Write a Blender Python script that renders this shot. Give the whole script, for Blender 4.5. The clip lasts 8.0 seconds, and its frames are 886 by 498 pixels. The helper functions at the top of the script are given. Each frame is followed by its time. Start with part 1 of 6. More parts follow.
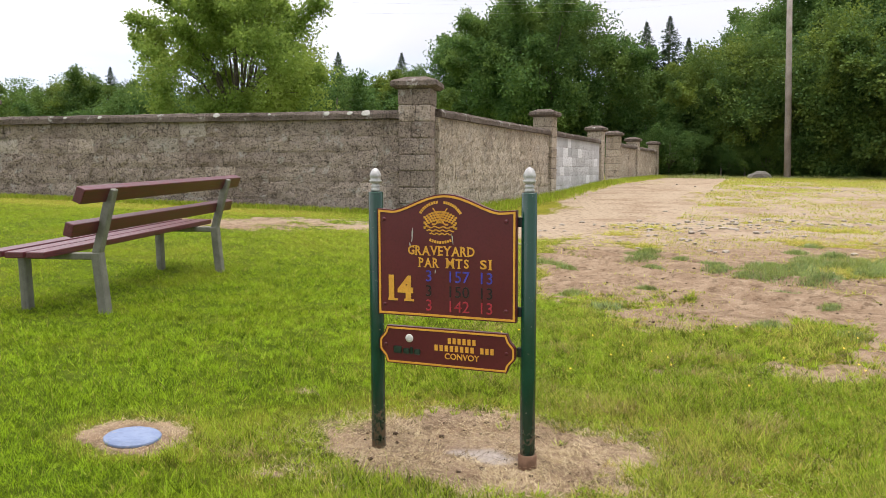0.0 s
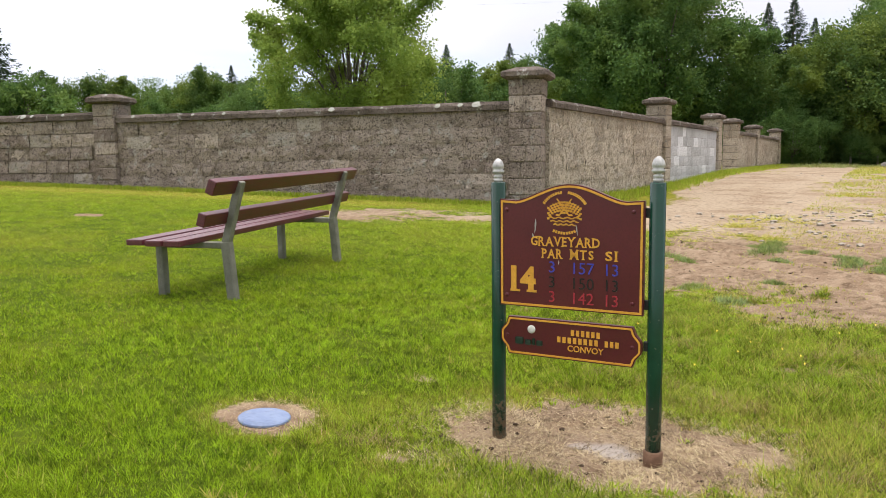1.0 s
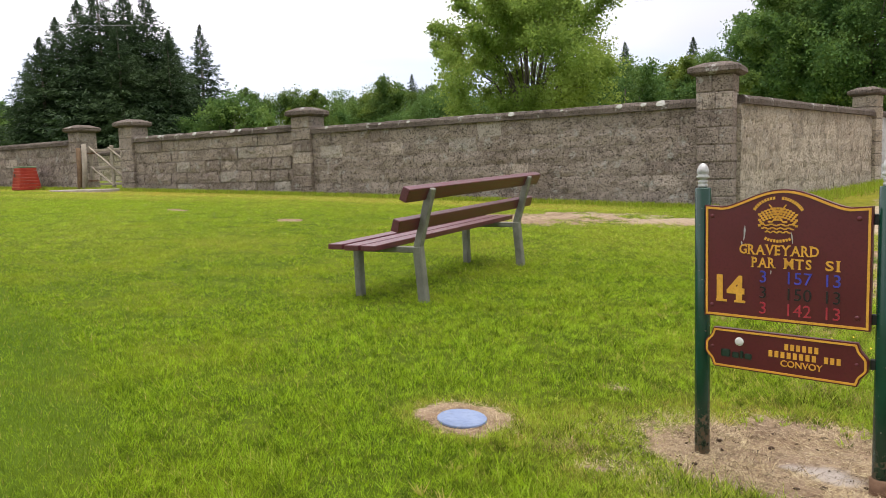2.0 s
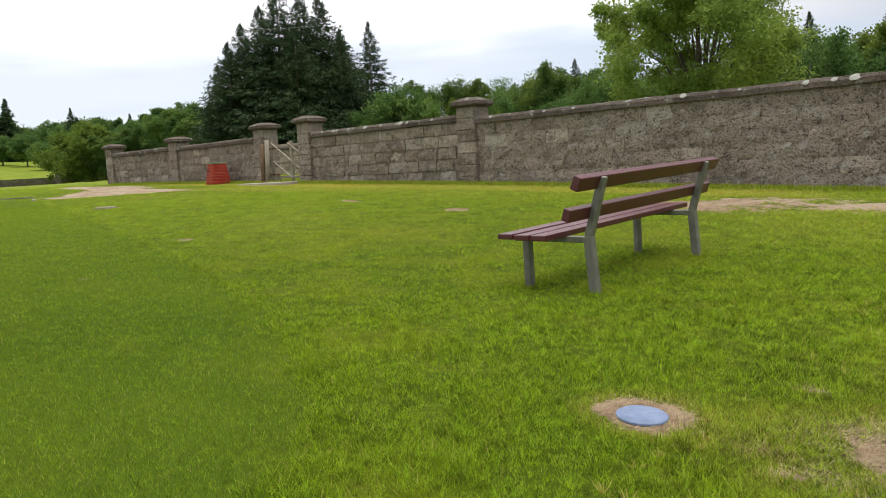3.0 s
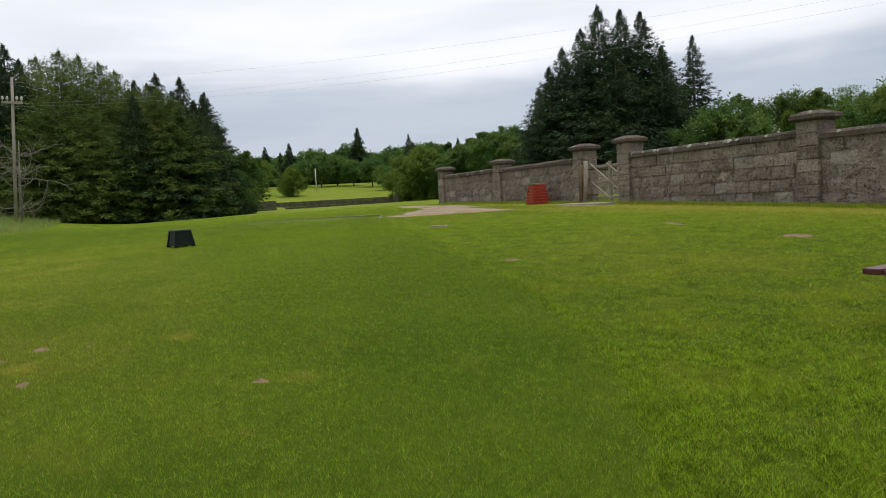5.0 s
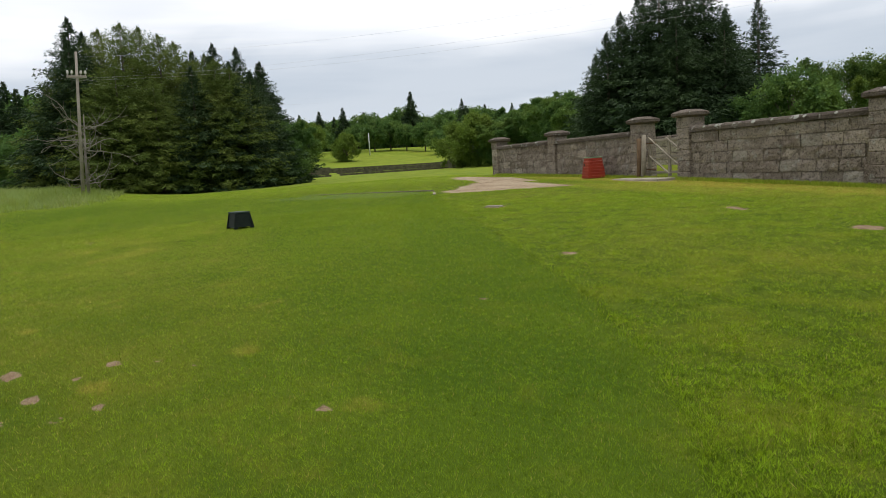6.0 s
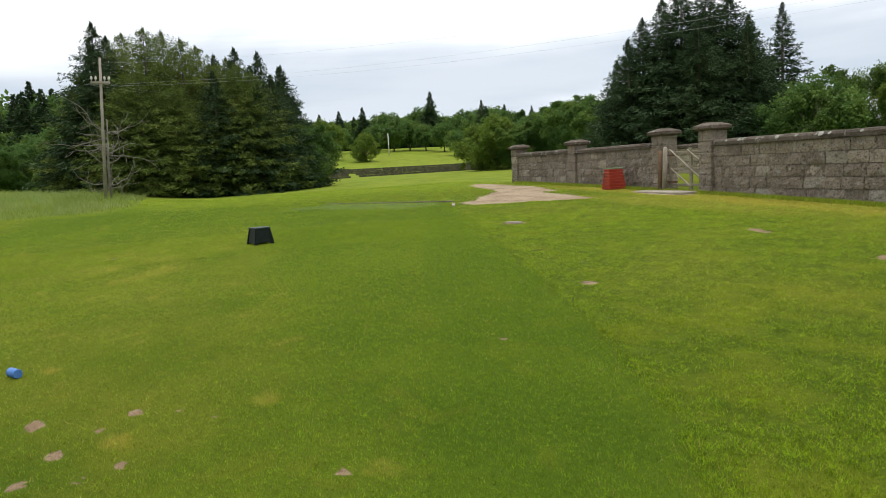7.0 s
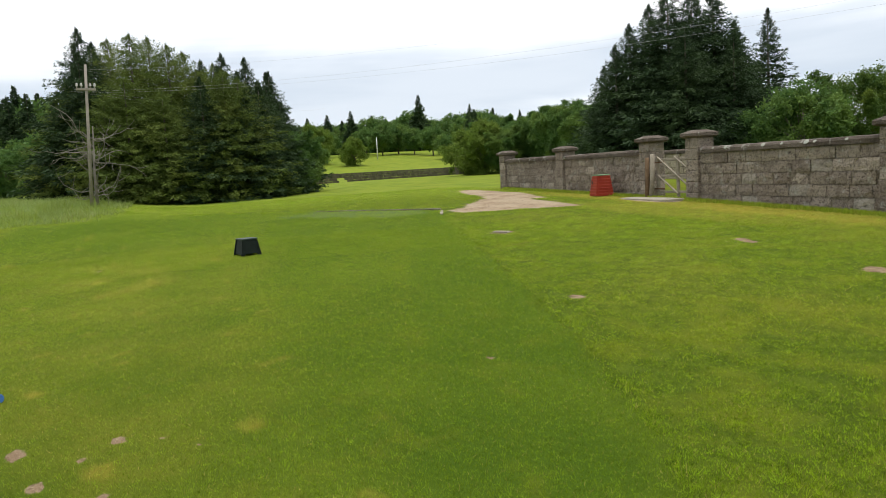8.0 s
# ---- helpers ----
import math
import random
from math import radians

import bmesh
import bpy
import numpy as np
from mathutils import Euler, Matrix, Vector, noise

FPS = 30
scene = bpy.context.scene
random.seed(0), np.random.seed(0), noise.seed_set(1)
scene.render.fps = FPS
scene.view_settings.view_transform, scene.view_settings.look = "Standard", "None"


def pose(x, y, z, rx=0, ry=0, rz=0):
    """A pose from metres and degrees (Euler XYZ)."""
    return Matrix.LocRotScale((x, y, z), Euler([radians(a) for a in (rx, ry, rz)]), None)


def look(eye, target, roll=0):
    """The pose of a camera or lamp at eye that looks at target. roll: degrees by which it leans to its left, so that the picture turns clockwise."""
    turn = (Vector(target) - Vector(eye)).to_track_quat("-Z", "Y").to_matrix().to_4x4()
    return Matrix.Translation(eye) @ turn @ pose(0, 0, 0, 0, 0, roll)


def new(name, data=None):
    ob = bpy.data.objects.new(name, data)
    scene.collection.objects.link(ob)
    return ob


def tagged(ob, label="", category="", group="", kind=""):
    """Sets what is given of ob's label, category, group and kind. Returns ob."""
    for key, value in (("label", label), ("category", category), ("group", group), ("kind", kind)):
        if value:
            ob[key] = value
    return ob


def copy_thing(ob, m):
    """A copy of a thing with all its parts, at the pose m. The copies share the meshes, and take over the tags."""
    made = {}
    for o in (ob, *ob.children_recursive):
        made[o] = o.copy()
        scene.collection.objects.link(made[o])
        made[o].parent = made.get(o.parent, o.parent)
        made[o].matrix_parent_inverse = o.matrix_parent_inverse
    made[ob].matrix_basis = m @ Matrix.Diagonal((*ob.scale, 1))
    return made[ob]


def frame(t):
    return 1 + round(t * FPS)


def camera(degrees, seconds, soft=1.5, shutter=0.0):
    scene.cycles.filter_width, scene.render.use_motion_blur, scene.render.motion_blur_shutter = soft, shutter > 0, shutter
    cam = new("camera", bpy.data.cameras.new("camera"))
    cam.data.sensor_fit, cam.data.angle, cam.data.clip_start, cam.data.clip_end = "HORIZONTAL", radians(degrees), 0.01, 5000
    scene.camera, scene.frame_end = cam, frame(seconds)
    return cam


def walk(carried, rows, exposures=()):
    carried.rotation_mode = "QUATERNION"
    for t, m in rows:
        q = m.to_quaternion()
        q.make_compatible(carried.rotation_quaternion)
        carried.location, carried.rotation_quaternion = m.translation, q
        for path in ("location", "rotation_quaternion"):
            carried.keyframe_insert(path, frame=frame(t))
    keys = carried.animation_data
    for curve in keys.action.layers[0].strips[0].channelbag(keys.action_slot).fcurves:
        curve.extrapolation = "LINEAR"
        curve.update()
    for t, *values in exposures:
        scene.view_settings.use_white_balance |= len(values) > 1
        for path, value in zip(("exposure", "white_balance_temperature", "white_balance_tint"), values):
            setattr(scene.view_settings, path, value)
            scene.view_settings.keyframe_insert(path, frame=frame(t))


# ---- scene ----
cam = camera(61.0, 8.0, soft=0.7)
PATH = [
    (0, (0.174, -0.157, 0.844), (-0.157, 1.805, 0.636), -0.2),
    (0.5, (0.152, -0.156, 0.841), (-0.287, 1.783, 0.627), -0.6),
    (1, (0.12, -0.168, 0.841), (-0.483, 1.726, 0.613), -0.7),
    (1.5, (0.084, -0.181, 0.853), (-0.731, 1.629, 0.614), -0.9),
    (2, (0.058, -0.222, 0.861), (-0.964, 1.484, 0.65), -1.9),
    (2.2, (0.043, -0.214, 0.858), (-1.085, 1.426, 0.66), -2.5),
    (3.3, (-0.008, -0.267, 0.885), (-1.456, 1.097, 0.68), -3.2),
    (3.5, (-0.021, -0.284, 0.886), (-1.536, 1.01, 0.715), -3.0),
    (4, (-0.032, -0.321, 0.896), (-1.624, 0.88, 0.746), -3.0),
    (4.5, (-0.08, -0.271, 0.878), (-1.812, 0.717, 0.729), -3.9),
    (5, (-0.124, -0.309, 0.925), (-1.955, 0.486, 0.798), -3.4),
    (5.2, (-0.135, -0.301, 0.956), (-1.992, 0.418, 0.769), -4.3),
    (6.3, (-0.181, -0.324, 1.354), (-2.067, 0.297, 1.114), -3.4),
    (6.5, (-0.194, -0.332, 1.416), (-2.095, 0.229, 1.153), -4.3),
    (7, (-0.206, -0.293, 1.543), (-2.098, 0.318, 1.325), -3.2),
    (7.5, (-0.242, -0.265, 1.624), (-2.136, 0.324, 1.37), -4.4),
    (8, (-0.23, -0.258, 1.658), (-2.114, 0.381, 1.446), -3.4),
]
walk(cam, [(t, look(eye, target, roll)) for t, eye, target, roll in PATH],
     exposures=[(0.0, 0.66, 6500, 18), (1.5, 0.64, 6500, 18), (2.2, 0.60, 6500, 17), (3.4, 0.12, 6500, 12), (4.0, -0.06, 6400, 12),
                (5.1, -0.30, 6350, 12), (6.4, -0.02, 6500, 10), (8.0, 0.18, 6500, 10)])

# ---- sky and light ----
SUN_DIR = Vector((0.14, 0.05, 0.98)).normalized()
world = bpy.data.worlds.new("overcast_sky")
scene.world = world
world.use_nodes = True
wt = world.node_tree
wt.nodes.clear()


def wnode(kind, **inputs):
    n = wt.nodes.new(kind)
    for key, value in inputs.items():
        n.inputs[key.replace("_", " ")].default_value = value
    return n


sky = wt.nodes.new("ShaderNodeTexSky")
sky.sky_type = "NISHITA"
sky.sun_disc = False
sky.sun_elevation = math.asin(SUN_DIR.z)
sky.sun_rotation = math.atan2(SUN_DIR.x, SUN_DIR.y)
coord = wt.nodes.new("ShaderNodeTexCoord")


def wmath(op, a, b=0.0):
    n = wt.nodes.new("ShaderNodeMath")
    n.operation = op
    for socket, value in zip(n.inputs, (a, b)):
        if isinstance(value, bpy.types.NodeSocket):
            wt.links.new(value, socket)
        else:
            socket.default_value = value
    return n.outputs[0]


def wstep(value, low, high, out_low=0.0, out_high=1.0):
    n = wt.nodes.new("ShaderNodeMapRange")
    n.interpolation_type = "SMOOTHSTEP"
    wt.links.new(value, n.inputs["Value"])
    for key, v in (("From Min", low), ("From Max", high), ("To Min", out_low), ("To Max", out_high)):
        n.inputs[key].default_value = v
    return n.outputs[0]


def wmix(fac, a, b):
    n = wt.nodes.new("ShaderNodeMix")
    n.data_type = "RGBA"
    wt.links.new(fac, n.inputs["Factor"])
    for socket, value in ((n.inputs["A"], a), (n.inputs["B"], b)):
        if isinstance(value, bpy.types.NodeSocket):
            wt.links.new(value, socket)
        else:
            socket.default_value = (*value, 1)
    return n.outputs["Result"]


def cloud_noise(scale, squash, detail=5.0):
    m = wt.nodes.new("ShaderNodeMapping")
    m.inputs["Scale"].default_value = (1.0, 1.0, squash)
    wt.links.new(coord.outputs["Generated"], m.inputs["Vector"])
    n = wnode("ShaderNodeTexNoise", Scale=scale, Detail=detail, Roughness=0.5, Distortion=0.3)
    wt.links.new(m.outputs[0], n.inputs["Vector"])
    return n.outputs["Fac"]


axes = wt.nodes.new("ShaderNodeSeparateXYZ")
wt.links.new(coord.outputs["Generated"], axes.inputs[0])
height_ = wmath("ADD", axes.outputs[2], wmath("MULTIPLY", wmath("SUBTRACT", cloud_noise(2.2, 3.0), 0.5), 0.16))
# stratus: a thick overcast, brighter down the hole than over the yard, with a blue-grey layer low above the horizon
low_band = wmath("MULTIPLY", wstep(height_, 0.045, 0.085), wstep(height_, 0.19, 0.12))
streaks = wmath("MULTIPLY", wstep(cloud_noise(1.5, 9.0), 0.40, 0.60), wstep(height_, 0.34, 0.10))
overcast = wmix(wstep(axes.outputs[0], -0.15, -0.70), (0.58, 0.595, 0.615), (1.20, 1.21, 1.23))
overcast = wmix(wmath("MULTIPLY", streaks, 0.55), overcast, (0.60, 0.68, 0.78))
overcast = wmix(wmath("MULTIPLY", low_band, 0.66), overcast, (0.42, 0.51, 0.62))
clear = wt.nodes.new("ShaderNodeBackground")
clear.inputs["Strength"].default_value = 0.1
wt.links.new(sky.outputs[0], clear.inputs["Color"])
cover = wt.nodes.new("ShaderNodeBackground")
cover.inputs["Strength"].default_value = 1.06
wt.links.new(overcast, cover.inputs["Color"])
both = wt.nodes.new("ShaderNodeMixShader")
both.inputs[0].default_value = 0.93
wt.links.new(clear.outputs[0], both.inputs[1])
wt.links.new(cover.outputs[0], both.inputs[2])
wout = wt.nodes.new("ShaderNodeOutputWorld")
wt.links.new(both.outputs[0], wout.inputs[0])

sun = new("sun", bpy.data.lights.new("sun", "SUN"))
sun.data.energy, sun.data.angle, sun.data.color = 2.7, radians(60), (1.0, 0.96, 0.9)
sun.matrix_world = look(SUN_DIR * 100, (0, 0, 0))

# ---- materials ----


class Nodes:
    """A material's node tree with short ways to add noise, ramps and mixes."""

    def __init__(self, name, rough=0.8, spec=0.3, metal=0.0):
        self.m = bpy.data.materials.new(name)
        self.m.use_nodes = True
        self.t = self.m.node_tree
        self.b = self.t.nodes["Principled BSDF"]
        self.b.inputs["Roughness"].default_value = rough
        self.b.inputs["Specular IOR Level"].default_value = spec
        self.b.inputs["Metallic"].default_value = metal
        self.pos = self.t.nodes.new("ShaderNodeNewGeometry").outputs["Position"]

    def put(self, target, value):
        if isinstance(value, bpy.types.NodeSocket):
            self.t.links.new(value, target)
        elif isinstance(value, tuple) and len(value) == 3:
            target.default_value = (*value, 1)
        else:
            target.default_value = value

    def scaled(self, scale, vec=None):
        n = self.t.nodes.new("ShaderNodeMapping")
        n.inputs["Scale"].default_value = scale
        self.t.links.new(vec or self.pos, n.inputs[0])
        return n.outputs[0]

    def noise(self, scale, detail=4.0, rough=0.55, vec=None):
        n = self.t.nodes.new("ShaderNodeTexNoise")
        n.inputs["Scale"].default_value, n.inputs["Detail"].default_value, n.inputs["Roughness"].default_value = scale, detail, rough
        self.t.links.new(vec or self.pos, n.inputs["Vector"])
        return n.outputs["Fac"]

    def cells(self, scale, vec=None):
        n = self.t.nodes.new("ShaderNodeTexVoronoi")
        n.inputs["Scale"].default_value = scale
        self.t.links.new(vec or self.pos, n.inputs["Vector"])
        return n.outputs["Distance"]

    def step(self, value, low, high, out_low=0.0, out_high=1.0):
        n = self.t.nodes.new("ShaderNodeMapRange")
        n.interpolation_type = "SMOOTHSTEP"
        self.put(n.inputs["Value"], value)
        n.inputs["From Min"].default_value, n.inputs["From Max"].default_value = low, high
        n.inputs["To Min"].default_value, n.inputs["To Max"].default_value = out_low, out_high
        return n.outputs[0]

    def math(self, op, a, b=0.5):
        n = self.t.nodes.new("ShaderNodeMath")
        n.operation = op
        self.put(n.inputs[0], a)
        self.put(n.inputs[1], b)
        return n.outputs[0]

    def mix(self, fac, a, b):
        n = self.t.nodes.new("ShaderNodeMix")
        n.data_type = "RGBA"
        self.put(n.inputs["Factor"], fac)
        self.put(n.inputs["A"], a)
        self.put(n.inputs["B"], b)
        return n.outputs["Result"]

    def attribute(self, name):
        n = self.t.nodes.new("ShaderNodeAttribute")
        n.attribute_name = name
        return n.outputs["Fac"]

    def random(self):
        return self.t.nodes.new("ShaderNodeObjectInfo").outputs["Random"]

    def island(self):
        return self.t.nodes.new("ShaderNodeNewGeometry").outputs["Random Per Island"]

    def bump(self, height, strength=0.5, distance=0.01):
        n = self.t.nodes.new("ShaderNodeBump")
        n.inputs["Strength"].default_value, n.inputs["Distance"].default_value = strength, distance
        self.put(n.inputs["Height"], height)
        self.put(self.b.inputs["Normal"], n.outputs[0])

    def done(self, color, rough=None):
        self.put(self.b.inputs["Base Color"], color)
        if rough is not None:
            self.put(self.b.inputs["Roughness"], rough)
        return self.m


def simple(name, a, b, scale=8.0, rough=0.7, spec=0.3, metal=0.0, fine=60.0, bump=0.3, depth=0.003):
    """Two tones mixed by coarse and fine noise, with a fine relief."""
    n = Nodes(name, rough, spec, metal)
    c = n.mix(n.step(n.noise(scale), 0.3, 0.7), a, b)
    c = n.mix(n.step(n.noise(fine, 6), 0.45, 0.75, 0, 0.45), c, tuple(v * 0.6 for v in a))
    n.bump(n.noise(fine, 6), bump, depth)
    return n.done(c)


def make_concrete(name, base, other, lichen, pale_share, pits=1.0):
    """Weathered cast block: pitted, stained, with pale lichen and some paler blocks."""
    n = Nodes(name, 0.95, 0.12)
    big, mid, fine = n.noise(0.9, 5), n.noise(5, 6, 0.7), n.noise(45, 5, 0.75)
    c = n.mix(n.step(big, 0.35, 0.65), base, other)
    r = n.random()
    c = n.mix(n.step(r, 0.0, 1.0, 0.0, 0.6), c, tuple(v * 1.3 for v in other))
    c = n.mix(n.step(r, 1 - pale_share, 1 - pale_share + 0.03, 0, 0.7), c, tuple(v * 1.6 for v in other))
    c = n.mix(n.step(mid, 0.48, 0.68, 0, 0.6 * pits), c, tuple(v * 0.45 for v in base))
    c = n.mix(n.step(n.noise(13, 5, 0.75), 0.55, 0.66, 0, 0.6 * pits), c, tuple(v * 0.26 for v in base))
    c = n.mix(n.step(n.noise(17, 4, 0.6), 0.36, 0.27, 0, 0.6), c, tuple(min(0.6, v * 1.7) for v in other))
    c = n.mix(n.step(fine, 0.53, 0.60, 0, 0.75 * pits), c, tuple(v * 0.14 for v in base))
    c = n.mix(n.step(n.noise(26, 4, 0.8), 0.57, 0.63, 0, 0.8 * pits), c, tuple(v * 0.12 for v in base))
    c = n.mix(n.step(n.noise(62, 3, 0.7), 0.40, 0.33, 0, 0.55 * pits), c, tuple(min(0.62, v * 1.75) for v in other))
    c = n.mix(n.step(n.math("MULTIPLY", n.step(n.noise(4.2, 3), 0.56, 0.66), n.step(n.noise(30, 4), 0.4, 0.6)), 0.1, 0.9, 0, lichen), c, (0.45, 0.45, 0.41))
    n.bump(n.math("ADD", n.math("MULTIPLY", fine, -1.0), n.math("MULTIPLY", n.noise(13, 5, 0.7), -1.6)), 1.0, 0.03)
    return n.done(c)


M_BLOCK = make_concrete("weathered_block", (0.265, 0.215, 0.178), (0.35, 0.298, 0.25), 0.6, 0.07, 1.1)
M_PALE = make_concrete("pale_patched_block", (0.36, 0.315, 0.265), (0.44, 0.395, 0.34), 0.5, 0.0, 0.9)
M_RENDER = make_concrete("harled_block", (0.41, 0.345, 0.26), (0.48, 0.42, 0.33), 0.3, 0.03, 1.0)
M_NEWBLOCK = make_concrete("newer_grey_block", (0.46, 0.47, 0.46), (0.55, 0.56, 0.56), 0.1, 0.12, 0.25)
M_MORTAR = make_concrete("wall_mortar", (0.20, 0.165, 0.135), (0.27, 0.228, 0.19), 0.3, 0.0, 1.0)
M_COPING = make_concrete("coping_concrete", (0.112, 0.09, 0.074), (0.165, 0.138, 0.115), 0.8, 0.05, 0.8)
M_LICHEN = simple("white_lichen", (0.42, 0.42, 0.37), (0.30, 0.31, 0.27), 30, 0.95, 0.1)


def make_bench_timber():
    """Maroon wood stain, worn along the grain."""
    n = Nodes("maroon_stained_timber", 0.36, 0.6)
    grain = n.noise(14, 6, 0.65, n.scaled((9.0, 0.5, 9.0)))
    c = n.mix(n.step(grain, 0.35, 0.65), (0.055, 0.008, 0.013), (0.115, 0.022, 0.030))
    c = n.mix(n.step(n.noise(30, 5, 0.7, n.scaled((4.0, 0.6, 4.0))), 0.60, 0.72, 0, 0.55), c, (0.20, 0.085, 0.075))
    n.bump(grain, 0.25, 0.002)
    return n.done(c, n.step(grain, 0.3, 0.7, 0.28, 0.48))


M_MAROON_WOOD = make_bench_timber()
M_STEEL = simple("grey_galvanised_steel", (0.155, 0.155, 0.125), (0.225, 0.225, 0.185), 14, 0.55, 0.4, metal=0.25, fine=120)
M_TRUNK = simple("tree_bark", (0.10, 0.085, 0.065), (0.17, 0.15, 0.12), 4, 0.9, 0.15, fine=25, bump=0.8, depth=0.03)
M_DEADWOOD = simple("grey_dead_wood", (0.17, 0.155, 0.135), (0.25, 0.23, 0.20), 6, 0.9, 0.15)
M_POLE = simple("silvered_pole_timber", (0.24, 0.21, 0.18), (0.34, 0.31, 0.27), 2, 0.85, 0.2, fine=30)


def leaf_material(name, a, b, c, glow=0.35):
    """Leaves: tone differs leaf by leaf and clump by clump, with light passing through."""
    n = Nodes(name, 0.65, 0.2)
    col = n.mix(n.island(), a, b)
    col = n.mix(n.step(n.noise(0.55, 3), 0.45, 0.7, 0, 0.8), col, c)
    n.done(col)
    tr = n.t.nodes.new("ShaderNodeBsdfTranslucent")
    n.put(tr.inputs["Color"], n.mix(0.5, col, c))
    mixer = n.t.nodes.new("ShaderNodeMixShader")
    mixer.inputs[0].default_value = glow
    n.t.links.new(n.b.outputs[0], mixer.inputs[1])
    n.t.links.new(tr.outputs[0], mixer.inputs[2])
    n.t.links.new(mixer.outputs[0], n.t.nodes["Material Output"].inputs["Surface"])
    return n.m


M_ASH = leaf_material("ash_leaves", (0.105, 0.20, 0.034), (0.25, 0.37, 0.068), (0.36, 0.45, 0.09), 0.50)
M_LEAF = leaf_material("broad_leaves", (0.038, 0.104, 0.028), (0.120, 0.225, 0.056), (0.185, 0.275, 0.058), 0.36)
M_THORN = leaf_material("hedge_leaves", (0.036, 0.092, 0.022), (0.100, 0.180, 0.040), (0.20, 0.265, 0.040), 0.32)
M_BRIGHT = leaf_material("young_bright_leaves", (0.10, 0.17, 0.025), (0.16, 0.24, 0.035), (0.19, 0.26, 0.045))
M_FIR = leaf_material("dark_fir_needles", (0.017, 0.040, 0.015), (0.044, 0.080, 0.028), (0.052, 0.088, 0.030), 0.18)
M_LARCH = leaf_material("soft_larch_needles", (0.058, 0.100, 0.020), (0.128, 0.178, 0.034), (0.165, 0.205, 0.040), 0.30)

# ---- ground ----


def smooth(v, low, high):
    k = np.clip((np.asarray(v, float) - low) / (high - low), 0, 1)
    return k * k * (3 - 2 * k)


def tee_edge(x):
    """Where the tee's long side runs, as y at a given x."""
    return 1.34 - 0.24 * x - 0.95 * np.exp(np.clip((np.asarray(x, float) + 1.5) / 1.3, -40, 1.5))


def tee_amount(x, y):
    """The close-mown tee: a long strip that runs away from the sign."""
    edge = tee_edge(x) + 0.03 * np.sin(x * 3.1) + 0.02 * np.sin(x * 7.7)
    front = 21.4 - (y - 3.24) * 1.339
    blur = 0.10 + 0.22 * smooth(np.asarray(x, float), -6.0, -2.5)
    return smooth((edge - y) / blur, -1.0, 1.0) * smooth(-x - 1.3 - 0.5 * y, -0.2, 0.2) * (1 - smooth(-x - front, 0, 0.25)) * smooth(y + 5, 0, 0.4)


def gz(x, y):
    """Height of the ground."""
    x, y = np.asarray(x, float), np.asarray(y, float)
    yc = 14 * np.tanh(y / 14) + 6 * smooth(y, 14, 40)
    z = -0.06 + 0.0195 * yc + np.where(x < 0, 0.039, 0.012) * 22 * np.tanh(-x / 22)
    z = z - 0.13 * np.exp(-((x + 2.9) ** 2 + (y - 4.6) ** 2) / 5.0) - 0.085 * np.exp(-((x + 0.6) ** 2 / 2.5 + (y - 2.2) ** 2 / 1.6))
    z = z + 0.14 * np.exp(-((x + 5.5) ** 2 + (y + 1.5) ** 2) / 8.0)
    z = z + 0.22 * smooth(y, 11, 24) * smooth(x, -4, 2)
    z = z + 0.62 * smooth(-x, 21, 34) * smooth(-y, -1, 6)
    z = z + 0.025 * tee_amount(x, y)
    z = z + 4.4 * smooth(-x, 70, 150) + 4.0 * smooth(-x, 150, 400)
    return z


def turf_relief(x, y):
    """Small unevenness of the turf, none under the valve cover or far off."""
    return 0.006 * wobble(x, y, 7, 3) * (1 - np.exp(-((x + 1.285) ** 2 + (y - 2.115) ** 2) / 0.03)) * (1 - smooth(np.hypot(x, y), 6, 11))


def part(name, bm, material, parent=None, label=""):
    """Links a bmesh as one mesh object, under a thing if given."""
    me = bpy.data.meshes.new(name)
    bm.to_mesh(me)
    bm.free()
    me.materials.append(material)
    ob = new(name, me)
    if parent is not None:
        ob.parent = parent
    if label:
        ob["label"] = label
    return ob


def thing(name, label, category, m=None, group="", kind=""):
    ob = new(name)
    ob.empty_display_size = 0.1
    if m is not None:
        ob.matrix_basis = m
    return tagged(ob, label, category, group, kind)


def raw_mesh(name, verts, faces, material, parent=None, label="", soft=False):
    """A mesh object from arrays: verts n x 3, faces m x 3 or m x 4."""
    verts, faces = np.asarray(verts, np.float32), np.asarray(faces, np.int32)
    me = bpy.data.meshes.new(name)
    me.vertices.add(len(verts))
    me.vertices.foreach_set("co", verts.ravel())
    k = faces.shape[1]
    me.loops.add(faces.size)
    me.loops.foreach_set("vertex_index", faces.ravel())
    me.polygons.add(len(faces))
    me.polygons.foreach_set("loop_start", np.arange(0, faces.size, k, dtype=np.int32))
    if soft:
        me.polygons.foreach_set("use_smooth", np.ones(len(faces), bool))
    me.update(calc_edges=True)
    me.materials.append(material)
    ob = new(name, me)
    if parent is not None:
        ob.parent = parent
    if label:
        ob["label"] = label
    return ob


def spread(near_low, near_high, step, far_low, far_high, growth=1.12):
    """Grid lines: even and fine in the near stretch, wider and wider outside it."""
    mid = list(np.arange(near_low, near_high + 1e-6, step))
    s, v, up = step, near_high, []
    while v < far_high:
        s *= growth
        v += s
        up.append(v)
    s, v, down = step, near_low, []
    while v > far_low:
        s *= growth
        v -= s
        down.append(v)
    return np.array(down[::-1] + mid + up)


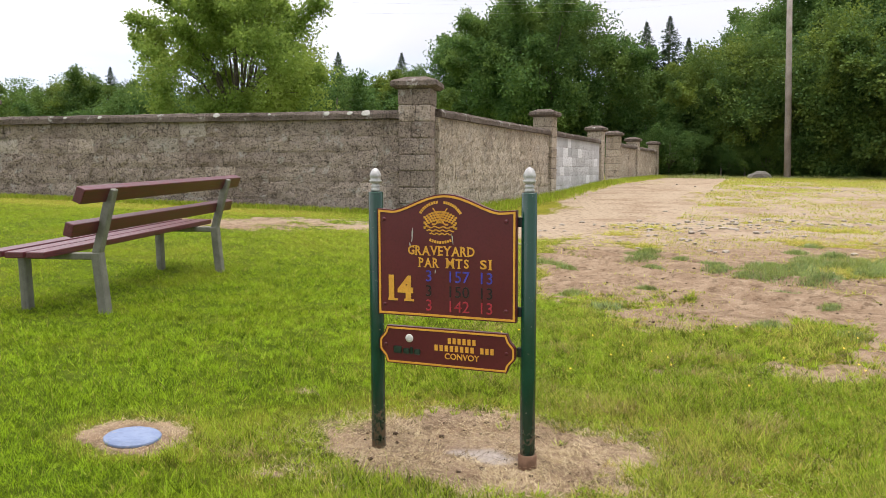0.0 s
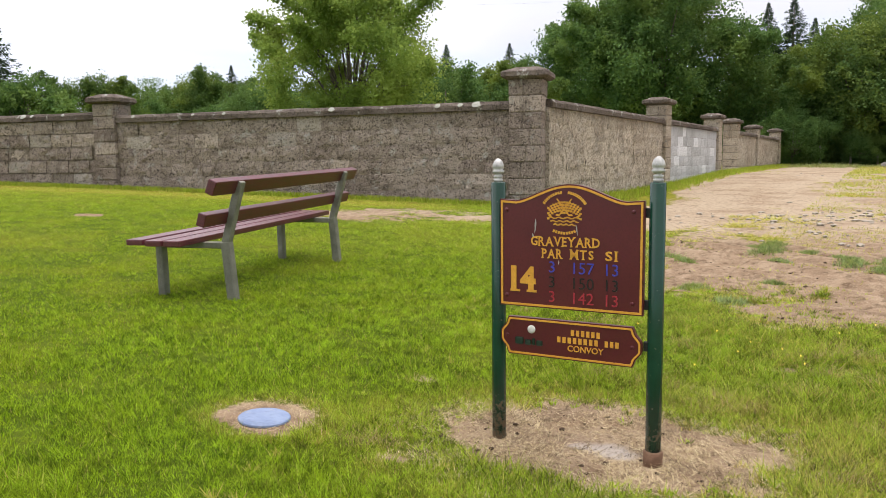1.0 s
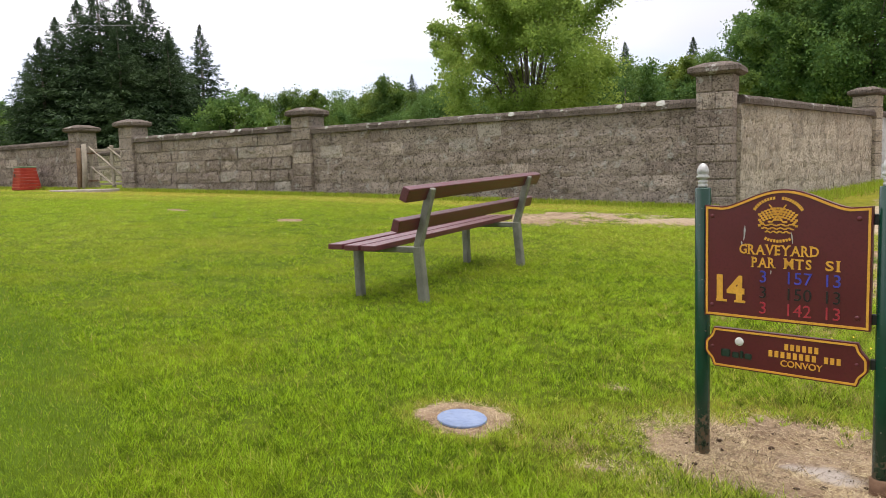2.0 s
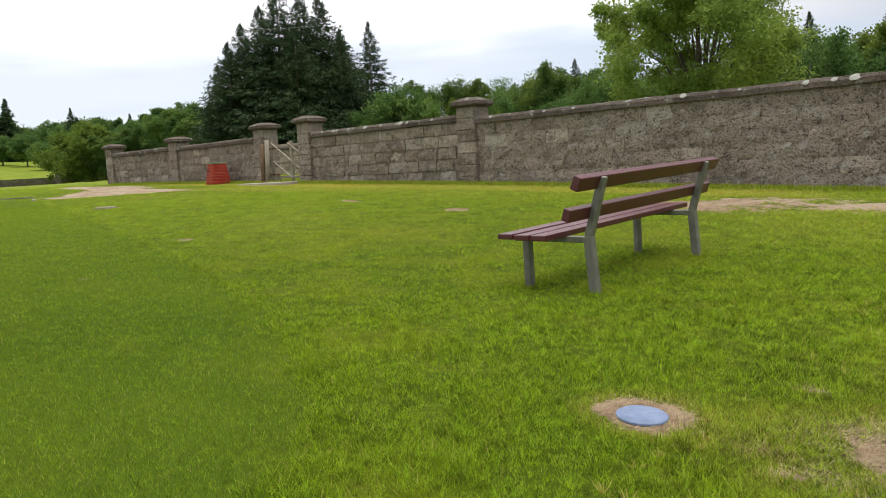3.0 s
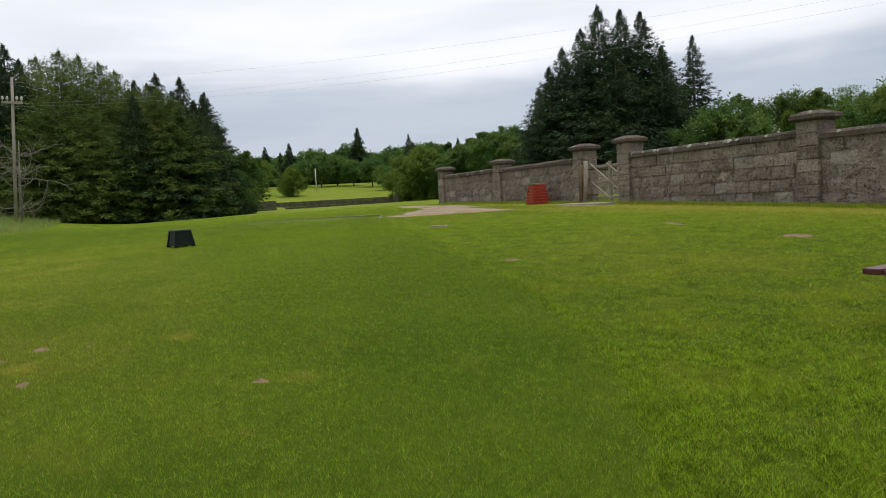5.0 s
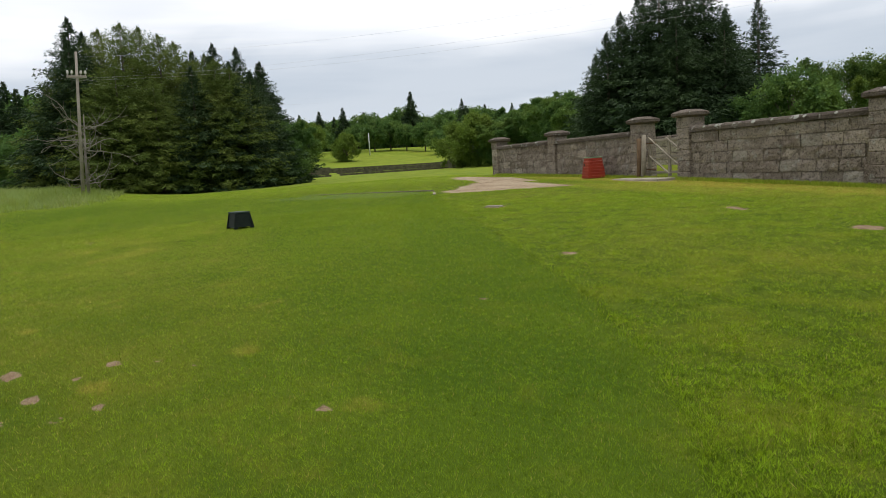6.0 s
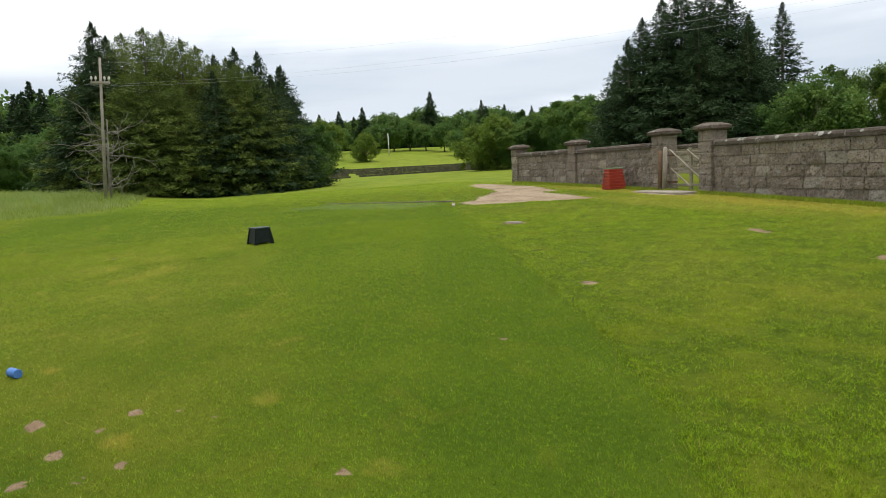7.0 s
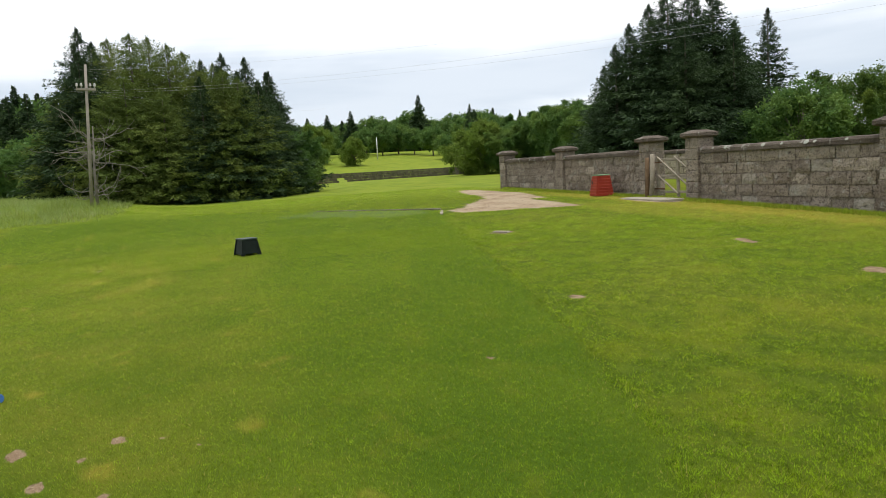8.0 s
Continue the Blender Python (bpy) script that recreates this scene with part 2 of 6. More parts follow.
def blob(x, y, cx, cy, rx, ry, turn=0.0):
    """1 at the middle of an ellipse, 0 at its edge, below 0 outside."""
    a = radians(turn)
    u, v = x - cx, y - cy
    p, q = u * math.cos(a) + v * math.sin(a), -u * math.sin(a) + v * math.cos(a)
    return 1 - np.sqrt((p / rx) ** 2 + (q / ry) ** 2)


def wobble(x, y, scale, seed=0.0):
    """Cheap smooth variation between about -1 and 1."""
    return (np.sin(x * 1.7 * scale + 1.3 * np.sin(y * 1.1 * scale + seed) + seed) + np.sin(y * 2.3 * scale + 1.7 * np.sin(x * 0.9 * scale + 2 * seed))
            + 0.6 * np.sin((x + y) * 3.9 * scale + seed * 3)) / 2.6


CORNER = Vector((-1.82, 10.75))
WALL_DIR = Vector((0.227, 0.974)).normalized()


# divots, worn spots and a few sunken covers in the turf
SCARS = [(-4.71, -1.24, 0.085), (-3.96, -1.18, 0.085), (-3.93, -0.92, 0.06), (-4.71, -0.72, 0.06), (-4.03, -0.75, 0.06), (-4.51, -0.89, 0.05), (-4.25, -1.07, 0.06),
         (-3.56, 0.24, 0.05), (-5.35, 1.80, 0.06), (-4.65, -0.48, 0.04), (-4.46, -0.31, 0.035), (-9.3, 4.0, 0.12), (-7.0, 3.45, 0.12), (-12.5, 5.0, 0.3),
         (-9.0, 7.25, 0.16), (-8.75, 7.2, 0.14), (-6.3, 6.75, 0.22), (-11.8, -0.3, 0.1), (-13.0, -1.6, 0.14), (-0.9, 2.75, 0.05), (-0.72, 1.95, 0.06), (0.55, 3.2, 0.07)]


def wedge(x, y, corners):
    """Distance inside a triangle whose corners run anticlockwise, below 0 outside."""
    d = None
    for (ax, ay), (cx, cy) in zip(corners, corners[1:] + corners[:1]):
        ln = math.hypot(cx - ax, cy - ay)
        k = ((cx - ax) * (y - ay) - (cy - ay) * (x - ax)) / ln
        d = k if d is None else np.minimum(d, k)
    return d


def bare_amount(x, y):
    """How bare the ground is: worn soil, path and ruts; above 0.5 no grass."""
    w = 0.20 * wobble(x, y, 2.1, 1) + 0.15 * wobble(x, y, 6.3, 2) + 0.10 * wobble(x, y, 15.0, 5)
    b = blob(x, y, -0.12, 2.24, 0.62, 0.38, -6) * 1.1 + 0.42 + 0.16 * wobble(x, y, 5.1, 4)
    b = np.maximum(b, blob(x, y, -1.27, 2.14, 0.22, 0.19) * 1.1 + 0.25)
    along = (x - CORNER.x) * WALL_DIR.x + (y - CORNER.y) * WALL_DIR.y
    off = (x - CORNER.x) * WALL_DIR.y - (y - CORNER.y) * WALL_DIR.x
    b = np.maximum(b, 1.1 - np.abs(off - 2.0 - 0.03 * along) / 1.3 - 3 * smooth(-along, 1.5, 4.5))
    b = np.maximum(b, 0.75 - np.abs(y - 8.6 - 0.25 * (x + 3)) / 1.9 - 2 * smooth(np.abs(x + 2.2), 2.1, 3.6))
    inside = smooth(x + 0.45 + 0.25 * wobble(x, y, 1.3, 5), 0, 0.7) * (1 - smooth(y, 34, 38))
    ruts = 1.1 - np.abs(y - 6.2 + 0.8 * x) / 2.4 + 0.25 * wobble(x, y, 2.6, 3)
    middle = (0.72 + 0.34 * wobble(x, y, 1.3, 4)) * smooth(y, 5.5, 6.5)
    beyond = (0.68 + 0.28 * wobble(x, y, 0.8, 6)) * smooth(y, 8.5, 11)
    b = np.maximum(b, inside * np.maximum(ruts, np.maximum(middle, beyond)))
    b = np.maximum(b, wedge(x, y, [(-17.0, 5.4), (-15.6, 8.7), (-22.5, 9.1)]) * 1.6 + 0.34)
    b = np.maximum(b, blob(x, y, -22.6, 9.2, 4.0, 0.75, -5) * 1.8 + 0.3)
    b = np.maximum(b, blob(x, y, -15.6, 10.2, 1.5, 0.45) * 1.8 + 0.1)
    for dx, dy, r in [(p, q, k * 1.1) for p, q, k in SCARS]:
        b = np.maximum(b, blob(x, y, dx, dy, r, r * 0.75) * 0.75 + 0.28)
    return np.clip(b + w * smooth(b, 0.02, 0.35), 0, 1.2)


xs = spread(-7.0, 4.0, 0.05, -700, 500, 1.07)
ys = spread(-1.6, 8.0, 0.05, -500, 500, 1.07)
gx, gy = np.meshgrid(xs, ys)
bare = bare_amount(gx, gy)


def lane_of(x, y):
    """Distance across the wheel tracks in the yard."""
    return (y - 6.5 + 0.7 * x + 0.12 * wobble(x, y, 0.7, 5)) / 1.22


def rut_wave(x, y):
    lane = lane_of(x, y)
    return np.sin(lane * 11 + 2.2 * np.sin(lane * 2.3) + 1.3 * wobble(x, y, 1.6, 2)) * (0.35 + 0.65 * smooth(wobble(x, y, 1.2, 7) + 0.5 * wobble(x, y, 4.0, 3), -0.6, 0.5))


def rut_mask(x, y):
    return smooth(1.25 - np.abs(lane_of(x, y)), 0, 0.35) * smooth(x, -0.4, 0.2)


def soil_relief(x, y):
    """Lumps of bare soil and the wheel ruts of the yard."""
    lumps = 0.012 * wobble(x, y, 4, 7) * smooth(bare_amount(x, y), 0.2, 0.6) * (1 - np.exp(-((x + 1.285) ** 2 + (y - 2.115) ** 2) / 0.03))
    return lumps + rut_mask(x, y) * (0.032 * rut_wave(x, y) + 0.010 * wobble(x, y, 5.5, 9))


furrow = smooth(-rut_wave(gx, gy), 0.35, 0.9) * rut_mask(gx, gy) * smooth(wobble(gx, gy, 0.8, 3) + 0.3 * wobble(gx, gy, 5, 1), -0.7, 0.1)
ground_z = gz(gx, gy) + soil_relief(gx, gy) + turf_relief(gx, gy)
nx, ny = len(xs), len(ys)
idx = np.arange(nx * ny).reshape(ny, nx)
quads = np.stack([idx[:-1, :-1], idx[:-1, 1:], idx[1:, 1:], idx[1:, :-1]], -1).reshape(-1, 4)


def make_ground_material():
    n = Nodes("turf_and_soil", 0.97, 0.05)
    b = n.attribute("bare")
    tee = n.attribute("tee")
    yellow = n.attribute("yellow")
    mid, fine, big = n.noise(7, 5, 0.6), n.noise(60, 5, 0.7), n.noise(0.7, 4)
    grass = n.mix(n.step(mid, 0.35, 0.65), (0.058, 0.090, 0.008), (0.098, 0.138, 0.011))
    grass = n.mix(n.step(n.noise(1.6, 4), 0.42, 0.68, 0, 0.75), grass, (0.150, 0.175, 0.014))
    grass = n.mix(n.step(fine, 0.4, 0.7, 0, 0.55), grass, (0.045, 0.08, 0.008))
    mown = n.mix(n.step(big, 0.35, 0.65), (0.060, 0.105, 0.008), (0.095, 0.142, 0.011))
    mown = n.mix(n.step(n.noise(3.1, 5), 0.5, 0.75, 0, 0.6), mown, (0.150, 0.165, 0.016))
    mown = n.mix(n.step(fine, 0.4, 0.7, 0, 0.5), mown, (0.05, 0.09, 0.008))
    mown = n.mix(n.step(n.attribute("stripe"), 0, 1, 0, 0.2), mown, (0.055, 0.115, 0.006))
    grass = n.mix(tee, grass, mown)
    # lighter turf all round by distance, beyond most of the blades
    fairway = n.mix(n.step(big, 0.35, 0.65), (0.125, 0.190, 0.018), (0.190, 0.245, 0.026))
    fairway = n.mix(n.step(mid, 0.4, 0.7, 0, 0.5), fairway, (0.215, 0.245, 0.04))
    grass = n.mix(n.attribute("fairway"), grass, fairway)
    grass = n.mix(n.step(n.attribute("mat"), 0, 1, 0, 0.75), grass, (0.115, 0.16, 0.06))
    grass = n.mix(n.math("MULTIPLY", yellow, n.step(mid, 0.3, 0.7, 0.5, 1.0)), grass, (0.27, 0.23, 0.03))
    soil = n.mix(n.step(mid, 0.35, 0.7), (0.225, 0.155, 0.098), (0.33, 0.248, 0.165))
    soil = n.mix(n.math("MULTIPLY", n.attribute("sand"), n.step(n.noise(1.1, 4), 0.36, 0.56, 0.25, 0.9)), soil, (0.40, 0.325, 0.228))
    soil = n.mix(n.step(n.noise(18, 5, 0.65), 0.48, 0.66, 0, 0.7), soil, (0.10, 0.066, 0.038))
    soil = n.mix(n.step(n.noise(120, 3), 0.55, 0.7, 0, 0.5), soil, (0.50, 0.43, 0.31))
    # soil darkened along the hollows of the ruts
    soil = n.mix(n.math("MULTIPLY", n.attribute("furrow"), n.step(n.noise(16, 5, 0.7), 0.32, 0.55)), soil, (0.075, 0.046, 0.028))
    soil = n.mix(n.step(n.attribute("ash"), 0.1, 0.9, 0, 0.65), soil, (0.46, 0.43, 0.39))
    edge = n.math("ADD", b, n.math("MULTIPLY", n.math("SUBTRACT", n.noise(14, 6, 0.7), 0.5), 0.9))
    c = n.mix(n.step(edge, 0.42, 0.58), grass, soil)
    n.bump(n.math("ADD", fine, n.math("MULTIPLY", n.noise(22, 5), 1.4)), 0.8, 0.02)
    return n.done(c)


ground = raw_mesh("ground", np.stack([gx, gy, ground_z], -1).reshape(-1, 3), quads, make_ground_material(), soft=True)
tagged(ground, "green turf with worn sandy soil, path and ruts", "ground", kind="structure")


def mat_amount(x, y):
    """The greyer, worn front strip of the tee behind its edging."""
    u = (x + 21.4) * 0.80 + (y - 3.24) * 0.60
    v = (x + 21.4) * 0.60 - (y - 3.24) * 0.80
    return smooth(u, -0.1, 0.1) * (1 - smooth(u, 4.1, 4.3)) * smooth(v, 0.0, 0.1) * (1 - smooth(v, 1.5, 1.75))


def ash_amount(x, y):
    """Pale ash and grit dropped beside the sign."""
    return np.clip(blob(x, y, -0.10, 2.25, 0.15, 0.075, -15) * 2.2 + 0.35 * wobble(x, y, 22, 3), 0, 1)


def stripe_amount(x, y):
    """Mowing bands along the tee."""
    return tee_amount(x, y) * smooth(np.sin((y + 0.30 * x + 0.4) * math.pi / 1.7), -0.25, 0.25)


def sand_amount(x, y):
    """Pale sand and grit of the paths, as against brown soil."""
    return np.clip(smooth(y - 0.25 * np.abs(x), 6.8, 8.6) + smooth(-x, 13, 15), 0, 1)


def yellow_amount(x, y):
    along_wall = (1 - smooth(np.abs(y - 10.0 + 0.02 * x), 0.3, 1.0)) * smooth(-x, 2, 4) * (1 - smooth(-x, 18, 24))
    ring = 0.55 * np.clip(1 - np.abs(blob(x, y, -1.27, 2.14, 0.25, 0.21)) * 3.5, 0, 1)
    ring2 = np.clip(1 - np.abs(blob(x, y, -0.12, 2.24, 0.80, 0.55)) * 3, 0, 1) * 0.4
    side = (0.02 + 0.20 * smooth(wobble(x, y, 0.6, 9), -0.1, 0.9)) * smooth(y + 0.2 * x, 1.0, 4.0)
    flecks = 0.55 * smooth(wobble(x, y, 3.2, 1) + 0.5 * wobble(x, y, 9, 4), 0.75, 1.2) * smooth(-x, 2.5, 4) * (1 - smooth(y, 0.3, 1.2))
    worn = flecks + 0.34 * smooth(-y - 0.12 * (x + 3), -0.5, 0.9) * smooth(-x, 2.5, 4.5) * (1 - smooth(-x, 13, 18)) * (0.6 + 0.4 * wobble(x, y, 1.9, 6)) + 0.35 * np.clip(blob(x, y, -11.5, -1.2, 3.2, 0.9, 12) * 2, 0, 1) * smooth(wobble(x, y, 2.5, 3), -0.5, 0.8)
    yard = 0.45 * smooth(x, -1.4, -0.6) * smooth(y, 7.5, 9.0) + 0.5 * smooth(x, 0.0, 1.0) * smooth(y, 3.0, 6.0) + 0.35 * smooth(x, -1.2, 0.4) * smooth(wobble(x, y, 1.7, 2), -0.3, 0.7)
    return np.clip(along_wall * 0.9 + 0.5 * np.clip(blob(x, y, -13.0, 9.0, 4.5, 1.0, 3) * 2, 0, 1) + ring + ring2 + side + worn + yard, 0, 1)


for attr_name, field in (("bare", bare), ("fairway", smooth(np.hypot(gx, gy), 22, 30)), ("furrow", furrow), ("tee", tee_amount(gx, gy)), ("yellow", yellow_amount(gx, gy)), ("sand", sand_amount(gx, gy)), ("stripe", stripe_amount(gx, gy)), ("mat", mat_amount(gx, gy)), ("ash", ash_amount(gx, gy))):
    layer = ground.data.attributes.new(attr_name, "FLOAT", "POINT")
    layer.data.foreach_set("value", np.asarray(field, np.float32).ravel())

# ---- boundary walls ----


def add_box(bm, size, m=Matrix.Identity(4), bevel=0.0, segments=1):
    made = bmesh.ops.create_cube(bm, size=1.0, matrix=m @ Matrix.Diagonal((*size, 1)))
    if bevel:
        edges = {e for v in made["verts"] for e in v.link_edges}
        bmesh.ops.bevel(bm, geom=list(edges), offset=bevel, segments=segments, affect="EDGES", profile=0.6)


def add_tube(bm, points, radii, sides=8, cap=True):
    """A tapered tube through points."""
    rings = []
    for i, p in enumerate(points):
        p = Vector(p)
        a = Vector(points[max(i - 1, 0)])
        b = Vector(points[min(i + 1, len(points) - 1)])
        q = (b - a).to_track_quat("Z", "Y")
        rings.append([bm.verts.new(p + q @ Vector((math.cos(k * math.tau / sides) * radii[i], math.sin(k * math.tau / sides) * radii[i], 0)))
                      for k in range(sides)])
    for r0, r1 in zip(rings, rings[1:]):
        for k in range(sides):
            f = bm.faces.new((r0[k], r0[(k + 1) % sides], r1[(k + 1) % sides], r1[k]))
            f.smooth = True
    if cap:
        bm.faces.new(rings[0][::-1])
        bm.faces.new(rings[-1])


def add_lathe(bm, profile, sides=16, m=Matrix.Identity(4)):
    """A turned shape from (radius, height) pairs."""
    rings = [[bm.verts.new(m @ Vector((max(r, 1e-4) * math.cos(k * math.tau / sides), max(r, 1e-4) * math.sin(k * math.tau / sides), h)))
              for k in range(sides)] for r, h in profile]
    for r0, r1 in zip(rings, rings[1:]):
        for k in range(sides):
            bm.faces.new((r0[k], r0[(k + 1) % sides], r1[(k + 1) % sides], r1[k])).smooth = True
    bm.faces.new(rings[0][::-1])
    bm.faces.new(rings[-1])


BLOCK_L, BLOCK_H, BLOCK_D = 0.46, 0.232, 0.10


def block_mesh(seed, length, height, rough):
    """One rough cast block: the front face is uneven, its edges are worn. Front towards -y, origin at its lower left."""
    rng = random.Random(seed)
    cols, rows = 5, 3
    bm = bmesh.new()
    grid = []
    for j in range(rows + 1):
        line = []
        for i in range(cols + 1):
            edge = i in (0, cols) or j in (0, rows)
            d = rng.uniform(-rough, rough) + (0.005 if edge else -0.002)
            jx, jz = (rng.uniform(-1, 1) * 0.006 for _ in range(2))
            line.append(bm.verts.new((0.002 + i * (length - 0.004) / cols + jx, d, 0.002 + j * (height - 0.004) / rows + jz)))
        grid.append(line)
    for j in range(rows):
        for i in range(cols):
            bm.faces.new((grid[j][i], grid[j][i + 1], grid[j + 1][i + 1], grid[j + 1][i]))
    rim = grid[0] + [r[-1] for r in grid[1:]] + grid[-1][-2::-1] + [r[0] for r in grid[-2:0:-1]]
    back = [bm.verts.new((v.co.x, BLOCK_D * 0.7, v.co.z)) for v in rim]
    for k in range(len(rim)):
        j = (k + 1) % len(rim)
        bm.faces.new((rim[j], rim[k], back[k], back[j]))
    me = bpy.data.meshes.new("block")
    bm.to_mesh(me)
    bm.free()
    return me


BLOCK_SETS = {}


def block_set(material, rough):
    key = material.name
    if key not in BLOCK_SETS:
        full = [block_mesh(100 + k, BLOCK_L, BLOCK_H, rough) for k in range(10)]
        half = [block_mesh(200 + k, BLOCK_L / 2, BLOCK_H, rough) for k in range(4)]
        for me in full + half:
            me.materials.append(material)
        BLOCK_SETS[key] = (full, half)
    return BLOCK_SETS[key]


def wall_panel(name, label, start, direction, length, top, material, rough=0.009, seed=0, spots=(), gap=0.004, joint=0.038, core=None, set_back=0.0, pale=0.0):
    """A stretch of block wall with coping. Its outer face looks to the right of the direction of the wall."""
    rng = random.Random(seed)
    start = start - direction * 0.08
    length = length + 0.16
    ang = math.atan2(direction.y, direction.x)
    ends = [float(gz(start.x + direction.x * s, start.y + direction.y * s)) for s in np.linspace(0, length, 7)]
    low = min(ends) - 0.06
    m = Matrix.Translation((start.x, start.y, 0)) @ Matrix.Rotation(ang, 4, "Z")
    bm = bmesh.new()
    body_top = top - 0.13
    add_box(bm, (length, 0.278 - joint, body_top - low), Matrix.Translation((length / 2, 0.139 + joint / 2, (body_top + low) / 2)))
    root = part(name, bm, core or M_MORTAR)
    root.matrix_basis = m
    tagged(root, label, "wall", kind="structure")
    full, half = block_set(material, rough)
    pale_full = block_set(M_PALE, rough)[0]
    rows = int((body_top - low) / BLOCK_H) + 1
    for r in range(rows):
        z = body_top - (r + 1) * BLOCK_H
        x = 0.0
        if r % 2:
            x = BLOCK_L * rng.uniform(0.35, 0.6)
            b = new("block", half[rng.randrange(4)])
            b.parent, b.location = root, (0, 0, z)
            b.scale = ((x - gap) * 2 / BLOCK_L, 1, 1 - gap / BLOCK_H)
        while x < length - 0.02:
            w = min(BLOCK_L * rng.choice((1.0, 1.0, 0.94, 1.08, 0.8, 1.15)), length - x)
            if length - x - w < 0.12:
                w = length - x
            b = new("block", full[rng.randrange(10)])
            b.parent, b.location = root, (x, rng.uniform(-1.2, 0.4) * rough + (0.018 if rng.random() < set_back else 0.0), z)
            if rng.random() < pale:
                b.data = pale_full[rng.randrange(10)]
            b.scale = ((w - gap) / BLOCK_L, 1, 1 - gap / BLOCK_H * rng.uniform(0.6, 1.4))
            x += w
    x = 0.0
    while x < length - 0.02:
        w = min(rng.uniform(1.3, 1.7), length - x)
        if length - x - w < 0.4:
            w = length - x
        bm = bmesh.new()
        profile = [(-0.055, 0.0), (-0.055, 0.075), (-0.02, 0.118), (0.13, 0.135), (0.29, 0.118), (0.325, 0.075), (0.325, 0.0)]
        steps = 8
        rings = []
        for i in range(steps + 1):
            u = 0.003 + (w - 0.006) * i / steps
            rings.append([bm.verts.new((u, y + rng.uniform(-0.005, 0.005), h + rng.uniform(-0.006, 0.006))) for y, h in profile])
        for r0, r1 in zip(rings, rings[1:]):
            for k in range(len(profile)):
                j = (k + 1) % len(profile)
                bm.faces.new((r0[j], r0[k], r1[k], r1[j]))
        bm.faces.new(rings[0])
        bm.faces.new(rings[-1][::-1])
        bmesh.ops.recalc_face_normals(bm, faces=bm.faces)
        c = part("coping_stone", bm, M_COPING, root)
        c.location = (x, 0, body_top)
        x += w
    for u, r in spots:
        bm = bmesh.new()
        made = bmesh.ops.create_icosphere(bm, subdivisions=2, radius=1.0)
        for v in made["verts"]:
            k = 1 + 0.35 * noise.noise(v.co * 2 + Vector((u * 3, 0, 0)))
            v.co = Vector((v.co.x * r * 1.2 * k, v.co.y * 0.008, v.co.z * r * k))
        spot = part("lichen_patch", bm, M_LICHEN, root)
        spot.matrix_basis = Matrix.Translation((u, -0.047, body_top + 0.088)) @ Matrix.Rotation(radians(-35), 4, "X")
    return root


def wall_pillar(place, direction, top, label, width=0.45, material=None, cap_over=0.085, proud=0.08):
    """A square block pillar with a moulded cap, its outer face a little proud of the wall."""
    ang = math.atan2(direction.y, direction.x)
    g = float(gz(place.x, place.y)) - 0.08
    rng = random.Random(int(place.x * 100))
    root = thing("wall_pillar", label, "pillar", Matrix.Translation((place.x, place.y, g)) @ Matrix.Rotation(ang, 4, "Z"), "pillars of the graveyard wall")
    cap_h = 0.17
    h = top - g - cap_h
    courses = max(4, round(h / 0.235))
    step = h / courses
    cy = width / 2 - proud
    for k in range(courses):
        bm = bmesh.new()
        split = rng.uniform(0.35, 0.65) if rng.random() < 0.6 else None
        spans = [(0, 1)] if split is None else [(0, split), (split, 1)]
        for a, b in spans:
            sx = (b - a) * width - 0.008
            add_box(bm, (sx, width, step - 0.010), Matrix.Translation(((a + b) / 2 * width - width / 2, cy, step * (k + 0.5))), 0.012)
        for v in bm.verts:
            v.co += Vector((rng.uniform(-1, 1), rng.uniform(-1, 1), 0)) * 0.006
        part("block_course", bm, material or M_BLOCK, root)
    bm = bmesh.new()
    add_box(bm, (width - 0.03, width - 0.03, h), Matrix.Translation((0, cy, h / 2)))
    part("mortar_core", bm, M_MORTAR, root)
    bm = bmesh.new()
    w2 = width / 2 + cap_over
    levels = [(w2 - 0.05, 0.0), (w2, 0.035), (w2, 0.095), (w2 - 0.03, 0.115), (w2 * 0.45, cap_h), ]
    rings = []
    for w, z in levels:
        ring = []
        for sx, sy in ((-1, -1), (1, -1), (1, 1), (-1, 1)):
            c = w * 0.10
            for ex, ey in (((c, 0), (0, c)) if sx * sy < 0 else ((0, c), (c, 0))):
                ring.append(bm.verts.new((sx * (w - ex) + rng.uniform(-1, 1) * 0.006, cy + sy * (w - ey) + rng.uniform(-1, 1) * 0.006, h + z + rng.uniform(-1, 1) * 0.004)))
        rings.append(ring)
    for r0, r1 in zip(rings, rings[1:]):
        for k in range(8):
            bm.faces.new((r0[k], r0[(k + 1) % 8], r1[(k + 1) % 8], r1[k]))
    bm.faces.new(rings[0][::-1])
    bm.faces.new(rings[-1])
    bmesh.ops.recalc_face_normals(bm, faces=bm.faces)
    part("cap", bm, M_COPING, root, "weathered concrete cap with lichen")
    return root


WEST = Vector((1.0, 0.0))
Y0 = 10.75
PILLAR_TAG = "square weathered concrete block pillar with a moulded cap"
